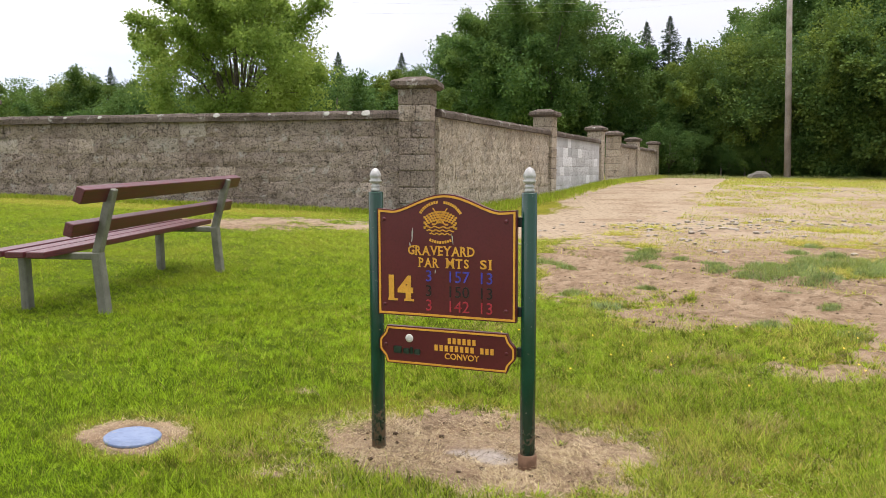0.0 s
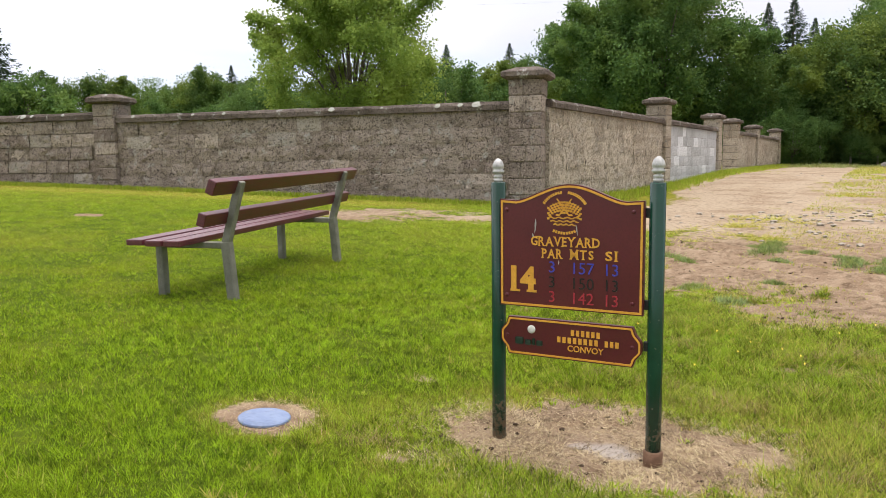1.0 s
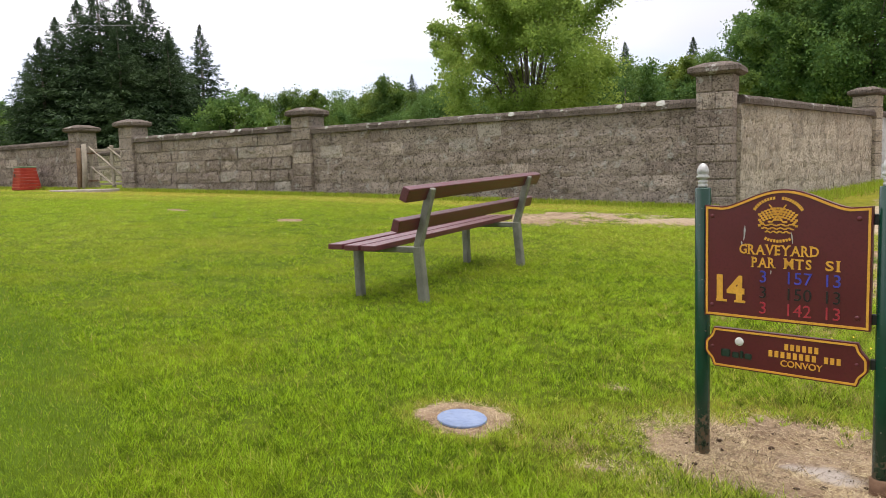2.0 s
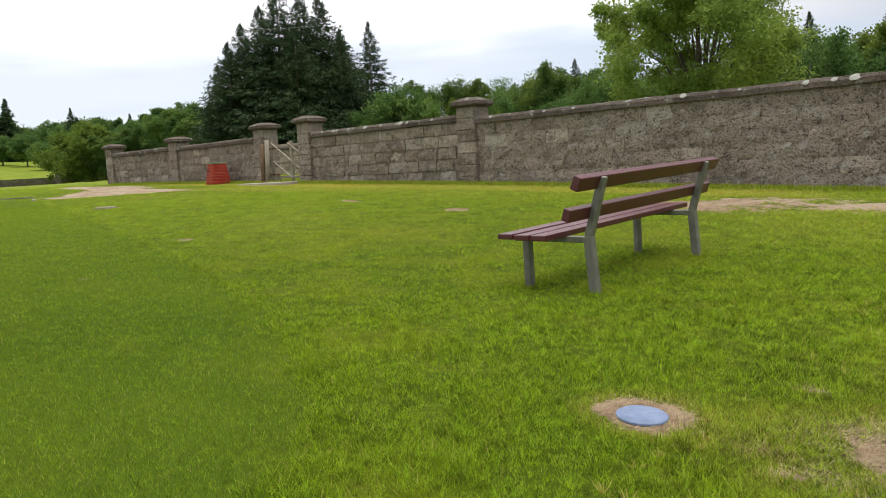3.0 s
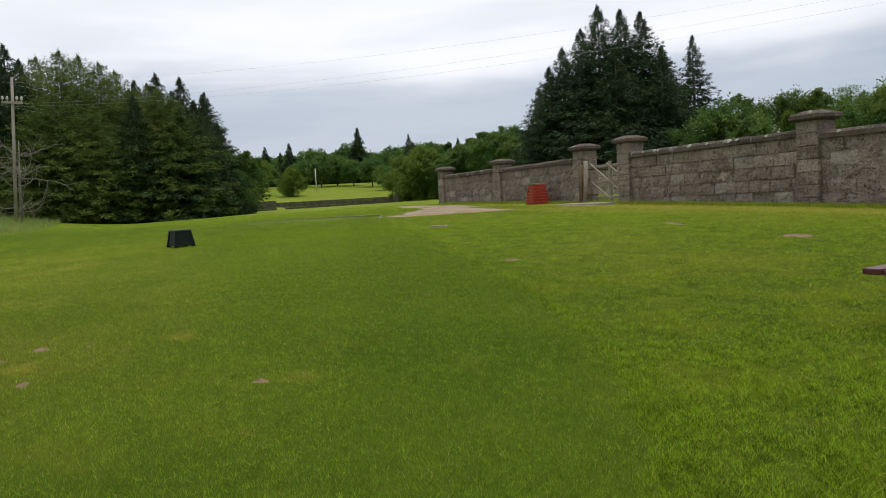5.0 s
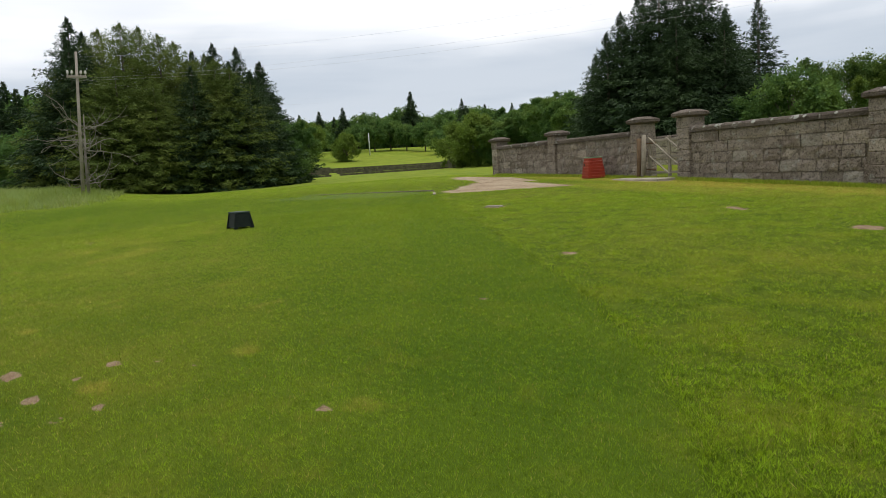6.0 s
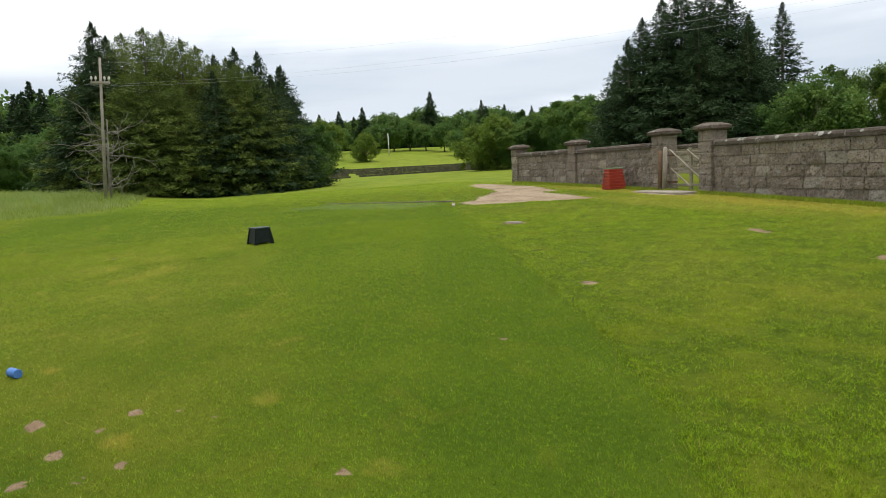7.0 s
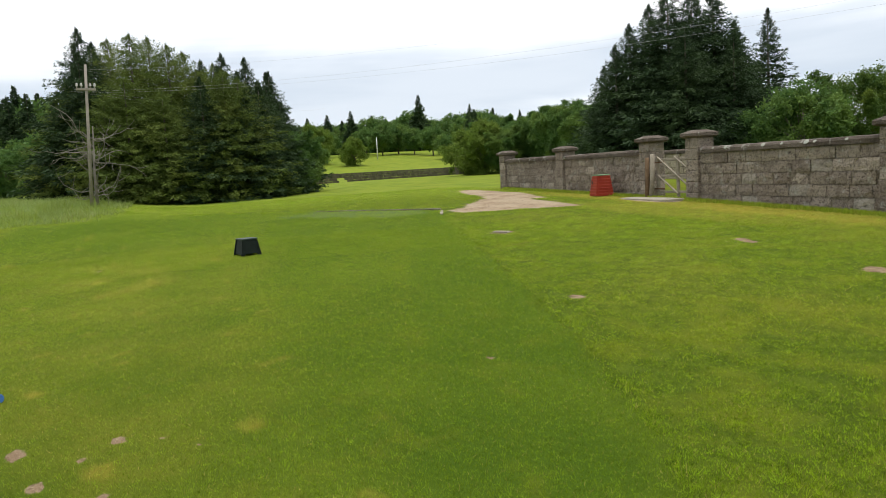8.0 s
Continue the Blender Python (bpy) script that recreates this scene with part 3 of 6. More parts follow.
# the long wall beside the tee, from its far end towards the corner
for px, ptop in ((-25.3, 2.16), (-20.95, 2.12), (-16.45, 2.17), (-14.6, 2.19), (-9.5, 2.10)):
    wall_pillar(Vector((px, Y0)), WEST, ptop, PILLAR_TAG)
wall_pillar(Vector((CORNER.x - 0.245, Y0)), WEST, 2.20, "square block corner pillar with a broad cap and lichen", 0.49, cap_over=0.10)
wall_panel("wall_west_1", "weathered grey block wall with concrete coping", Vector((-25.02, Y0)), WEST, 3.79, 1.86, M_BLOCK, seed=1, gap=0.012, joint=0.006)
wall_panel("wall_west_2", "weathered grey block wall with concrete coping", Vector((-20.67, Y0)), WEST, 3.94, 1.84, M_BLOCK, seed=2, gap=0.012, joint=0.006)
wall_panel("wall_west_3", "weathered grey block wall with rough courses", Vector((-14.32, Y0)), WEST, 4.54, 1.80, M_BLOCK, 0.015, seed=3, gap=0.014, joint=0.018, set_back=0.1, pale=0.10, spots=((0.5, 0.03), (0.9, 0.04), (2.0, 0.045), (2.5, 0.03), (3.1, 0.05), (3.3, 0.035), (4.0, 0.03)))
wall_panel("wall_west_4", "weathered grey block wall with lichen on its coping", Vector((-9.22, Y0)), WEST, 6.88, 1.73, M_BLOCK, 0.007, seed=4, gap=0.004, joint=0.013, core=M_BLOCK, set_back=0.0, pale=0.06, spots=((6.5, 0.055), (6.25, 0.035), (5.9, 0.04), (5.0, 0.02), (4.15, 0.045), (2.2, 0.03), (1.6, 0.025), (0.4, 0.03)))
wall_panel("wall_inner", "low rough block wall inside the graveyard", Vector((-25.2, 16.0)), WEST, 5.0, 1.84, M_RENDER, 0.012, seed=7, gap=0.02, joint=0.015)
# the wall along the yard
PILLARS_EAST = ((6.84, 2.22), (12.74, 2.16), (15.7, 2.14), (20.0, 2.10), (26.2, 2.16))
for k, ptop in PILLARS_EAST:
    p = CORNER + WALL_DIR * k
    wall_pillar(Vector((p.x, p.y)), WALL_DIR, ptop, PILLAR_TAG, material=M_RENDER)
for i, (k0, k1, mat_here, rough_here, words) in enumerate((
        (0.32, 6.56, M_RENDER, 0.009, "rough harled block wall with concrete coping"),
        (7.12, 12.46, M_NEWBLOCK, 0.003, "newer pale grey block wall with coping"),
        (15.98, 19.72, M_RENDER, 0.005, "rough block wall with concrete coping"),
        (20.28, 25.92, M_RENDER, 0.005, "rough block wall with concrete coping"))):
    p = CORNER + WALL_DIR * k0
    wall_panel(f"wall_east_{i + 1}", words, Vector((p.x, p.y)), WALL_DIR, k1 - k0, 1.76, mat_here, rough_here, seed=10 + i, gap=0.002, joint=0.004 if mat_here is M_RENDER else 0.012, core=M_RENDER if mat_here is M_RENDER else None)

# ---- trees ----


def leaf_cloud(rng, centres, radii, per, size, middle, twigs=6):
    """Leaves set along short twigs that fan outwards from many clumps. Returns verts, faces."""
    count = len(centres) * twigs
    c = np.repeat(centres, twigs, axis=0)
    r = np.repeat(radii, twigs)
    away = c - middle
    away /= np.linalg.norm(away, axis=1, keepdims=True) + 1e-6
    d = rng.normal(size=(count, 3)) * 0.8 + away * 0.7 + np.array([0, 0, 0.15])
    d /= np.linalg.norm(d, axis=1, keepdims=True)
    each = max(2, per // twigs)
    n = count * each
    t = rng.uniform(0.0, 1.25, n)
    dd, rr_ = np.repeat(d, each, axis=0), np.repeat(r, each)
    p = np.repeat(c, each, axis=0) + dd * (rr_ * t)[:, None] + rng.normal(size=(n, 3)) * (rr_ * (0.30 - 0.12 * t))[:, None]
    p[:, 2] -= 0.12 * rr_ * t * t
    out = dd * 0.6 + rng.normal(size=(n, 3)) * 0.7
    out[:, 2] -= 0.25
    out /= np.linalg.norm(out, axis=1, keepdims=True)
    side = np.cross(out, rng.normal(size=(n, 3)))
    side /= np.linalg.norm(side, axis=1, keepdims=True)
    s = size * rng.uniform(0.6, 1.3, n)[:, None]
    w = s * 0.30
    v = np.stack([p, p + out * s * 0.5 + side * w, p + out * s, p + out * s * 0.5 - side * w], 1).reshape(-1, 3)
    return v, np.arange(n * 4).reshape(-1, 4)


def broad_tree(name, label, height, spread_x, spread_y, base_h, material, leaves, leaf_size, seed, clumps=70, category="tree", narrow_foot=0.3, clump=0.17, shoots=0, narrow_top=0.30):
    """A leafy tree: trunk with limbs, and a crown of many leafy sprays with gaps and an uneven outline."""
    rng = np.random.default_rng(seed)
    rr = random.Random(seed)
    root = thing(name, label, category)
    cr_h = height - base_h
    cent, rad = [], []
    while len(cent) < clumps:
        u = rng.normal(size=3)
        u /= np.linalg.norm(u)
        k = rng.uniform(0.25, 1.0) ** 0.5
        z = u[2] * k
        taper = 1 - narrow_top * max(0, z) - narrow_foot * max(0, -z)
        a = math.atan2(u[1], u[0])
        lump = 1 + 0.20 * math.sin(3 * a + 2.5 * z + seed) * (1 - 0.5 * abs(z)) + 0.13 * math.sin(5 * a + 4 * z + seed * 2)
        cent.append(np.array([u[0] * spread_x * k * taper * lump, u[1] * spread_y * k * taper * lump, base_h + cr_h * (0.47 + 0.45 * z * (1 + 0.12 * math.sin(4 * a)))]))
        rad.append(rng.uniform(0.5, 1.5) * clump * min(max(spread_x, spread_y) * 1.5, cr_h))
    for _ in range(shoots):
        # a long shoot that reaches out past the crown
        a, up = rng.uniform(0, math.tau), rng.uniform(0.15, 0.85)
        start = np.array([spread_x * math.cos(a) * (1 - 0.45 * up), spread_y * math.sin(a) * (1 - 0.45 * up), base_h + cr_h * (0.35 + 0.5 * up)])
        way = np.array([math.cos(a), math.sin(a), rng.uniform(0.1, 0.9)]) * rng.uniform(0.25, 0.5) * spread_x
        for q in (0.0, 0.3, 0.55, 0.78, 1.0):
            cent.append(start * 0.9 + np.array([0, 0, 0.1 * start[2]]) + way * q)
            rad.append(clump * 0.95 * (1.05 - 0.45 * q) * min(max(spread_x, spread_y) * 1.5, cr_h))
    cent, rad = np.array(cent), np.array(rad)
    v, f = leaf_cloud(rng, cent, rad, max(8, leaves // clumps), leaf_size, np.array([0, 0, base_h + 0.35 * cr_h]), 11)
    v[:, 2] = np.maximum(v[:, 2], 0.03 + 0.05 * rng.random(len(v)))
    bm = bmesh.new()
    lean = rr.uniform(-0.06, 0.06) * height
    tr = 0.014 * height + 0.03
    fork = base_h + 0.2 * cr_h
    add_tube(bm, [(0, 0, -0.2), (lean * 0.2, 0, fork * 0.5), (lean * 0.5, 0, fork), (lean, 0, base_h + 0.75 * cr_h)], [tr * 1.3, tr, tr * 0.8, tr * 0.2], 8)
    for k in rr.sample(range(len(cent)), min(34, clumps)):
        e = Vector(cent[k])
        z0 = rr.uniform(0.6, 1.2) * fork
        s = Vector((lean * 0.5 * z0 / fork, 0, min(z0, e.z - 0.1)))
        mid = s.lerp(e, 0.5) + Vector((0, 0, 0.06 * height))
        add_tube(bm, [s, mid, e], [tr * 0.35, tr * 0.2, tr * 0.05], 5, False)
    part("trunk", bm, M_TRUNK, root)
    raw_mesh("crown", v, f, material, root)
    return root


def fir_tree(name, label, height, spread_r, base_h, material, seed, whorls=26, per=9, sprays=26, size=0.34, ragged=0.25, category="conifer", full=0.95):
    """A conifer: straight stem and whorls of drooping boughs set with needle sprays."""
    rng = np.random.default_rng(seed)
    root = thing(name, label, category)
    bm = bmesh.new()
    tr = 0.016 * height + 0.03
    add_tube(bm, [(0, 0, -0.2), (0, 0, height * 0.5), (0, 0, height * 0.985)], [tr, tr * 0.6, 0.012], 7)
    part("trunk", bm, M_TRUNK, root)
    vs = []
    for i in range(whorls):
        k = i / (whorls - 1)
        z = base_h + (height - base_h) * (k ** 0.9) * 0.985
        reach = spread_r * (1 - k) ** full * (0.55 + 0.45 * min(1, k * 6 + 0.4)) + 0.03
        for j in range(per):
            a = rng.uniform(0, math.tau)
            ln = reach * rng.uniform(1 - ragged * 1.4, 1 + ragged * 0.6)
            n = max(6, int(1.5 * sprays * (0.25 + 0.75 * ln / (spread_r + 0.1))))
            t = rng.uniform(0.10, 1.0, n) ** 0.75
            dr = np.array([math.cos(a), math.sin(a), 0.0])
            sd = np.array([-math.sin(a), math.cos(a), 0.0])
            sag = ln * (0.10 * t - 0.34 * t ** 2 + 0.16 * t ** 4) * (1.2 - k) + 0.25 * k * ln * t
            p = dr * (ln * t)[:, None] + np.array([0, 0, 1.0]) * (z + sag + rng.normal(size=n) * 0.06)[:, None]
            p = p + sd * (rng.normal(size=n) * 0.16 * ln * (1.15 - t))[:, None]
            out = dr * 0.7 + sd * rng.normal(size=n)[:, None] * 0.8 + np.array([0, 0, 1.0]) * (rng.normal(size=n) * 0.35 - 0.25)[:, None]
            out /= np.linalg.norm(out, axis=1, keepdims=True)
            wd = np.cross(out, rng.normal(size=(n, 3)))
            wd /= np.linalg.norm(wd, axis=1, keepdims=True)
            s = (size * rng.uniform(0.7, 1.5, n) * (0.28 + 0.72 * (1 - k)))[:, None]
            vs.append(np.stack([p, p + out * s * 0.4 + wd * s * 0.12, p + out * s, p + out * s * 0.4 - wd * s * 0.12], 1).reshape(-1, 3))
    v = np.concatenate(vs)
    raw_mesh("crown", v, np.arange(len(v)).reshape(-1, 4), material, root)
    return root


def stand(ob, x, y, turn=0.0, scale=1.0, sink=0.0):
    """Sets a thing on the ground."""
    ob.matrix_basis = Matrix.Translation((x, y, float(gz(x, y)) - sink)) @ Matrix.Rotation(radians(turn), 4, "Z")
    ob.scale = (scale, scale, scale)
    return ob


def again(ob, x, y, turn=0.0, scale=1.0, label="", sink=0.0):
    c = copy_thing(ob, Matrix.Identity(4))
    stand(c, x, y, turn, scale, sink)
    if label:
        c["label"] = label
    return c


def at_bearing(bearing, dist):
    b = radians(bearing)
    return (-0.05 + dist * math.sin(b), -0.25 + dist * math.cos(b))


# inside the graveyard and behind it
ash = stand(broad_tree("ash_tree", "light green ash tree behind the graveyard wall", 6.1, 2.15, 2.2, 0.2, M_ASH, 90000, 0.080, 3, 190, narrow_foot=0.0, clump=0.13, shoots=12, narrow_top=0.62), *at_bearing(-23.6, 20.5))
bush_a = stand(broad_tree("bush", "leafy green bush behind the graveyard wall", 3.6, 2.3, 1.8, 0.0, M_LEAF, 42000, 0.085, 5, 120, "bush", 0.0, 0.14, 8), *at_bearing(-17, 25))
bush_b = stand(broad_tree("pale_bush", "yellow-green leafy bush with an uneven top", 3.9, 1.9, 1.7, 0.0, M_THORN, 42000, 0.085, 15, 90, "bush", 0.1, 0.16, 8), *at_bearing(-12.8, 27))
again(bush_a, *at_bearing(-30.5, 24), 170, 0.8)
big_b = stand(broad_tree("tall_broadleaf_tree", "tall dense dark green broadleaf tree", 10.8, 4.4, 4.2, 0.2, M_LEAF, 150000, 0.145, 8, 300, clump=0.115, shoots=12), *at_bearing(-1.6, 41))
again(big_b, *at_bearing(-6.3, 43), 210, 0.86)
spruce = stand(fir_tree("spruce_tree", "dark pointed spruce tree far behind the wall", 10.5, 3.0, 0.3, M_FIR, 21, 50, 11, 46, 0.36, 0.5), *at_bearing(5.5, 55))
again(spruce, *at_bearing(7.1, 55), 50, 1.03)
again(spruce, *at_bearing(8.4, 57), 150, 0.92)
again(spruce, *at_bearing(4.0, 58), 250, 0.92)
again(spruce, *at_bearing(-17.0, 45), 20, 0.66)
again(spruce, *at_bearing(-12.3, 45), 220, 0.67)
again(spruce, *at_bearing(-32.7, 45), 90, 0.52)
hedge = stand(broad_tree("hawthorn_tree", "dark hawthorn tree with yellow-green young tips", 6.8, 3.9, 3.2, 0.0, M_THORN, 130000, 0.13, 31, 260, narrow_foot=0.05, clump=0.12, shoots=12), *at_bearing(11.8, 41))
again(hedge, *at_bearing(18.5, 40), 120, 1.1)
again(hedge, *at_bearing(25, 38), 210, 1.15)
again(hedge, *at_bearing(31, 36), 20, 1.15)
again(big_b, *at_bearing(15.5, 48), 200, 1.05)
again(big_b, *at_bearing(20.5, 47), 300, 1.1)
again(big_b, *at_bearing(28, 46), 80, 1.1)
again(bush_a, *at_bearing(5.6, 43), 300, 1.5)
again(bush_a, *at_bearing(8.6, 45), 30, 1.2)
again(big_b, *at_bearing(-11.0, 56), 75, 0.68)
for b, d, s in ((-38.2, 41, 1.15), (-34.5, 42, 1.15), (-29.5, 43, 1.15), (-42.0, 36, 1.1), (-26, 38, 1.1), (-20.5, 38, 1.15), (-36.3, 45, 1.2)):
    again(bush_b if int(b * 2) % 3 == 0 else bush_a, *at_bearing(b, d), b * 7, s * (1 + 0.12 * math.sin(b * 2.3)))
rh = random.Random(17)
for b in range(-58, 42, 3):
    again(rh.choice((bush_a, bush_a, bush_b)), *at_bearing(b + rh.uniform(-1, 1), rh.uniform(60, 72)), rh.uniform(0, 360), rh.uniform(1.0, 2.0) * (0.62 if b < -20 else 1.0))
    if b % 4 == 0:
        again(spruce, *at_bearing(b + rh.uniform(-1, 1), rh.uniform(62, 70)), rh.uniform(0, 360), rh.uniform(0.4, 0.62))
for b in range(5, 36, 3):
    again(bush_a, *at_bearing(b + rh.uniform(-0.8, 0.8), rh.uniform(38.5, 40)), rh.uniform(0, 360), rh.uniform(0.5, 0.8))
# the fir group behind the gate
fir = stand(fir_tree("fir_tree", "large dense dark green fir tree behind the wall", 7.6, 3.2, 0.1, M_FIR, 41, 44, 13, 66, 0.27, 0.5), *at_bearing(-54.3, 32))
again(fir, *at_bearing(-51.3, 33), 90, 0.97)
again(fir, *at_bearing(-52.7, 32.5), 60, 0.98)
again(fir, *at_bearing(-57.0, 33), 200, 0.82)
again(fir, *at_bearing(-58.8, 34), 20, 0.62)
again(fir, *at_bearing(-53.2, 30.5), 300, 0.74)
again(fir, *at_bearing(-55.6, 32.5), 170, 0.9)
again(fir, *at_bearing(-49.9, 34), 80, 0.8)
again(fir, *at_bearing(-58.0, 32), 110, 0.7)
again(fir, *at_bearing(-50.0, 31.5), 250, 0.70)
again(spruce, *at_bearing(-47.8, 36), 140, 0.64)
round_bush = stand(broad_tree("round_bush", "rounded leafy bush behind the wall", 3.3, 1.6, 1.5, 0.0, M_LEAF, 20000, 0.12, 51, 90, "bush", 0.0, 0.14), *at_bearing(-45.6, 30))
again(round_bush, *at_bearing(-48.6, 30.5), 100, 0.72)
# the belt of conifers beyond the tee
larch = stand(fir_tree("larch_tree", "tall soft green larch tree with hanging boughs", 7.5, 3.0, 0.1, M_LARCH, 61, 46, 13, 66, 0.25, 0.65, full=0.62), *at_bearing(-92.6, 37))
again(fir, *at_bearing(-95.8, 39), 40, 1.03)
again(larch, *at_bearing(-90.2, 38), 140, 0.98)
again(larch, *at_bearing(-94.6, 36), 220, 0.62)
for b, d, t_, s in ((-94.0, 40, 10, 1.02), (-91.4, 39.5, 70, 1.05), (-89.2, 40, 130, 0.98), (-87.2, 40, 190, 0.9), (-96.8, 38.5, 250, 0.72), (-93.2, 35.5, 310, 0.72), (-90.8, 35.5, 30, 0.66)):
    again(larch, *at_bearing(b, d), t_, s)
for b, d, t_, s in ((-95.0, 41, 200, 1.0), (-85.6, 41, 250, 0.85), (-84.2, 42, 20, 0.8), (-88.0, 42, 100, 0.95)):
    again(fir, *at_bearing(b, d), t_, s)
again(fir, *at_bearing(-97.6, 39), 240, 0.6)
again(larch, *at_bearing(-88.4, 39), 320, 0.85)
again(fir, *at_bearing(-86.6, 40), 33, 0.95)
again(fir, *at_bearing(-85.0, 39), 73, 0.90)
again(fir, *at_bearing(-83.4, 41), 113, 0.84)
again(spruce, *at_bearing(-83.6, 46), 173, 0.67)
again(larch, *at_bearing(-87.0, 37), 193, 0.76)
again(fir, *at_bearing(-95.9, 37.5), 93, 0.86)
belt_tree = stand(broad_tree("sycamore_tree", "dark leafy sycamore tree at the edge of the tee", 4.8, 2.0, 1.9, 0.2, M_LEAF, 60000, 0.115, 71, 200, narrow_foot=0.0, clump=0.13, shoots=14), *at_bearing(-86.0, 39.5))
again(fir, *at_bearing(-83.6, 38.5), 80, 0.70)
again(larch, *at_bearing(-86.6, 36.6), 200, 0.80)
again(fir, *at_bearing(-84.2, 37.4), 280, 0.72)
again(larch, *at_bearing(-85.6, 36.3), 10, 0.74)
again(fir, *at_bearing(-82.7, 40), 160, 0.62)
again(belt_tree, *at_bearing(-82.3, 39.5), 20, 0.72)
again(fir, *at_bearing(-85.2, 36.2), 130, 0.66)
again(fir, *at_bearing(-88.2, 36), 160, 0.74)
again(belt_tree, *at_bearing(-81.9, 40), 250, 0.66)
# trees down the hole
yg = stand(broad_tree("bright_broadleaf_tree", "bright yellow-green broadleaf tree", 4.3, 1.9, 1.8, 0.0, M_BRIGHT, 22000, 0.15, 81, 100, narrow_foot=0.0, clump=0.14), *at_bearing(-67.8, 56))
again(yg, *at_bearing(-69.0, 58), 90, 0.85)
again(belt_tree, *at_bearing(-66.2, 55), 90, 0.7)
for b, d, s in ((-65.2, 58, 0.85), (-63.5, 56, 0.95), (-62.2, 54, 1.0), (-61.0, 50, 1.0), (-59.6, 46, 0.85), (-66.8, 66, 1.1), (-64.4, 64, 1.0)):
    again(belt_tree, *at_bearing(b, d), b * 11, s)
again(spruce, *at_bearing(-65.0, 62), 10, 0.47)
again(spruce, *at_bearing(-62.9, 66), 10, 0.45)
again(spruce, *at_bearing(-68.7, 85), 10, 0.70)
again(yg, *at_bearing(-77.6, 106), 15, 1.0, "small broadleaf tree standing alone on the fairway")
again(yg, *at_bearing(-80.4, 112), 100, 1.45)
far_spruce = stand(fir_tree("far_spruce", "dark spruce in the wood beyond the fairway", 10.5, 2.7, 0.2, M_FIR, 22, 40, 8, 30, 0.85, 0.5), *at_bearing(-72.5, 146), 10, 1.0)
far_leafy = stand(broad_tree("far_broadleaf_tree", "dark broadleaf tree in the wood beyond the fairway", 7.0, 3.2, 3.0, 0.0, M_LEAF, 9000, 0.42, 23, 100, narrow_foot=0.0, clump=0.2), *at_bearing(-74.0, 152))
park_tree = stand(broad_tree("parkland_tree", "small broadleaf tree with a clear stem on the upper field", 5.2, 2.3, 2.1, 1.5, M_LEAF, 14000, 0.26, 27, 90, narrow_foot=0.1, clump=0.15), *at_bearing(-75.4, 128))
for b, d, s in ((-80.3, 126, 0.95), (-79.4, 131, 0.8), (-76.6, 134, 0.9), (-74.2, 130, 1.0), (-73.0, 127, 0.85), (-71.6, 122, 0.9), (-70.6, 112, 0.7)):
    again(park_tree, *at_bearing(b, d), b * 17, s)
rr = random.Random(5)
for k in range(44):
    b = -82.5 + k * 0.36 + rr.uniform(-0.15, 0.15)
    d = rr.uniform(148, 172)
    kind = rr.choice((far_spruce, far_leafy, far_leafy))
    again(kind, *at_bearing(b, d), rr.uniform(0, 360), rr.uniform(0.58, 0.80) if kind is far_spruce else rr.uniform(0.8, 1.2))
for k in range(24):
    b = -96 - k * 0.65
    kind = rr.choice((far_spruce, far_spruce, far_leafy))
    again(kind, *at_bearing(b, rr.uniform(105, 125)), rr.uniform(0, 360), rr.uniform(0.95, 1.15) if kind is far_spruce else rr.uniform(1.3, 1.7))
for k in range(22):
    again(rr.choice((far_leafy, far_spruce, far_leafy)), *at_bearing(-96.5 - k * 0.55, rr.uniform(82, 98)), rr.uniform(0, 360), rr.uniform(0.72, 0.98))
for b, d, s in ((-101.2, 60, 0.75), (-104.5, 58, 0.9), (-99.6, 66, 0.9)):
    again(belt_tree, *at_bearing(b, d), b * 3, s)

# ---- bench ----


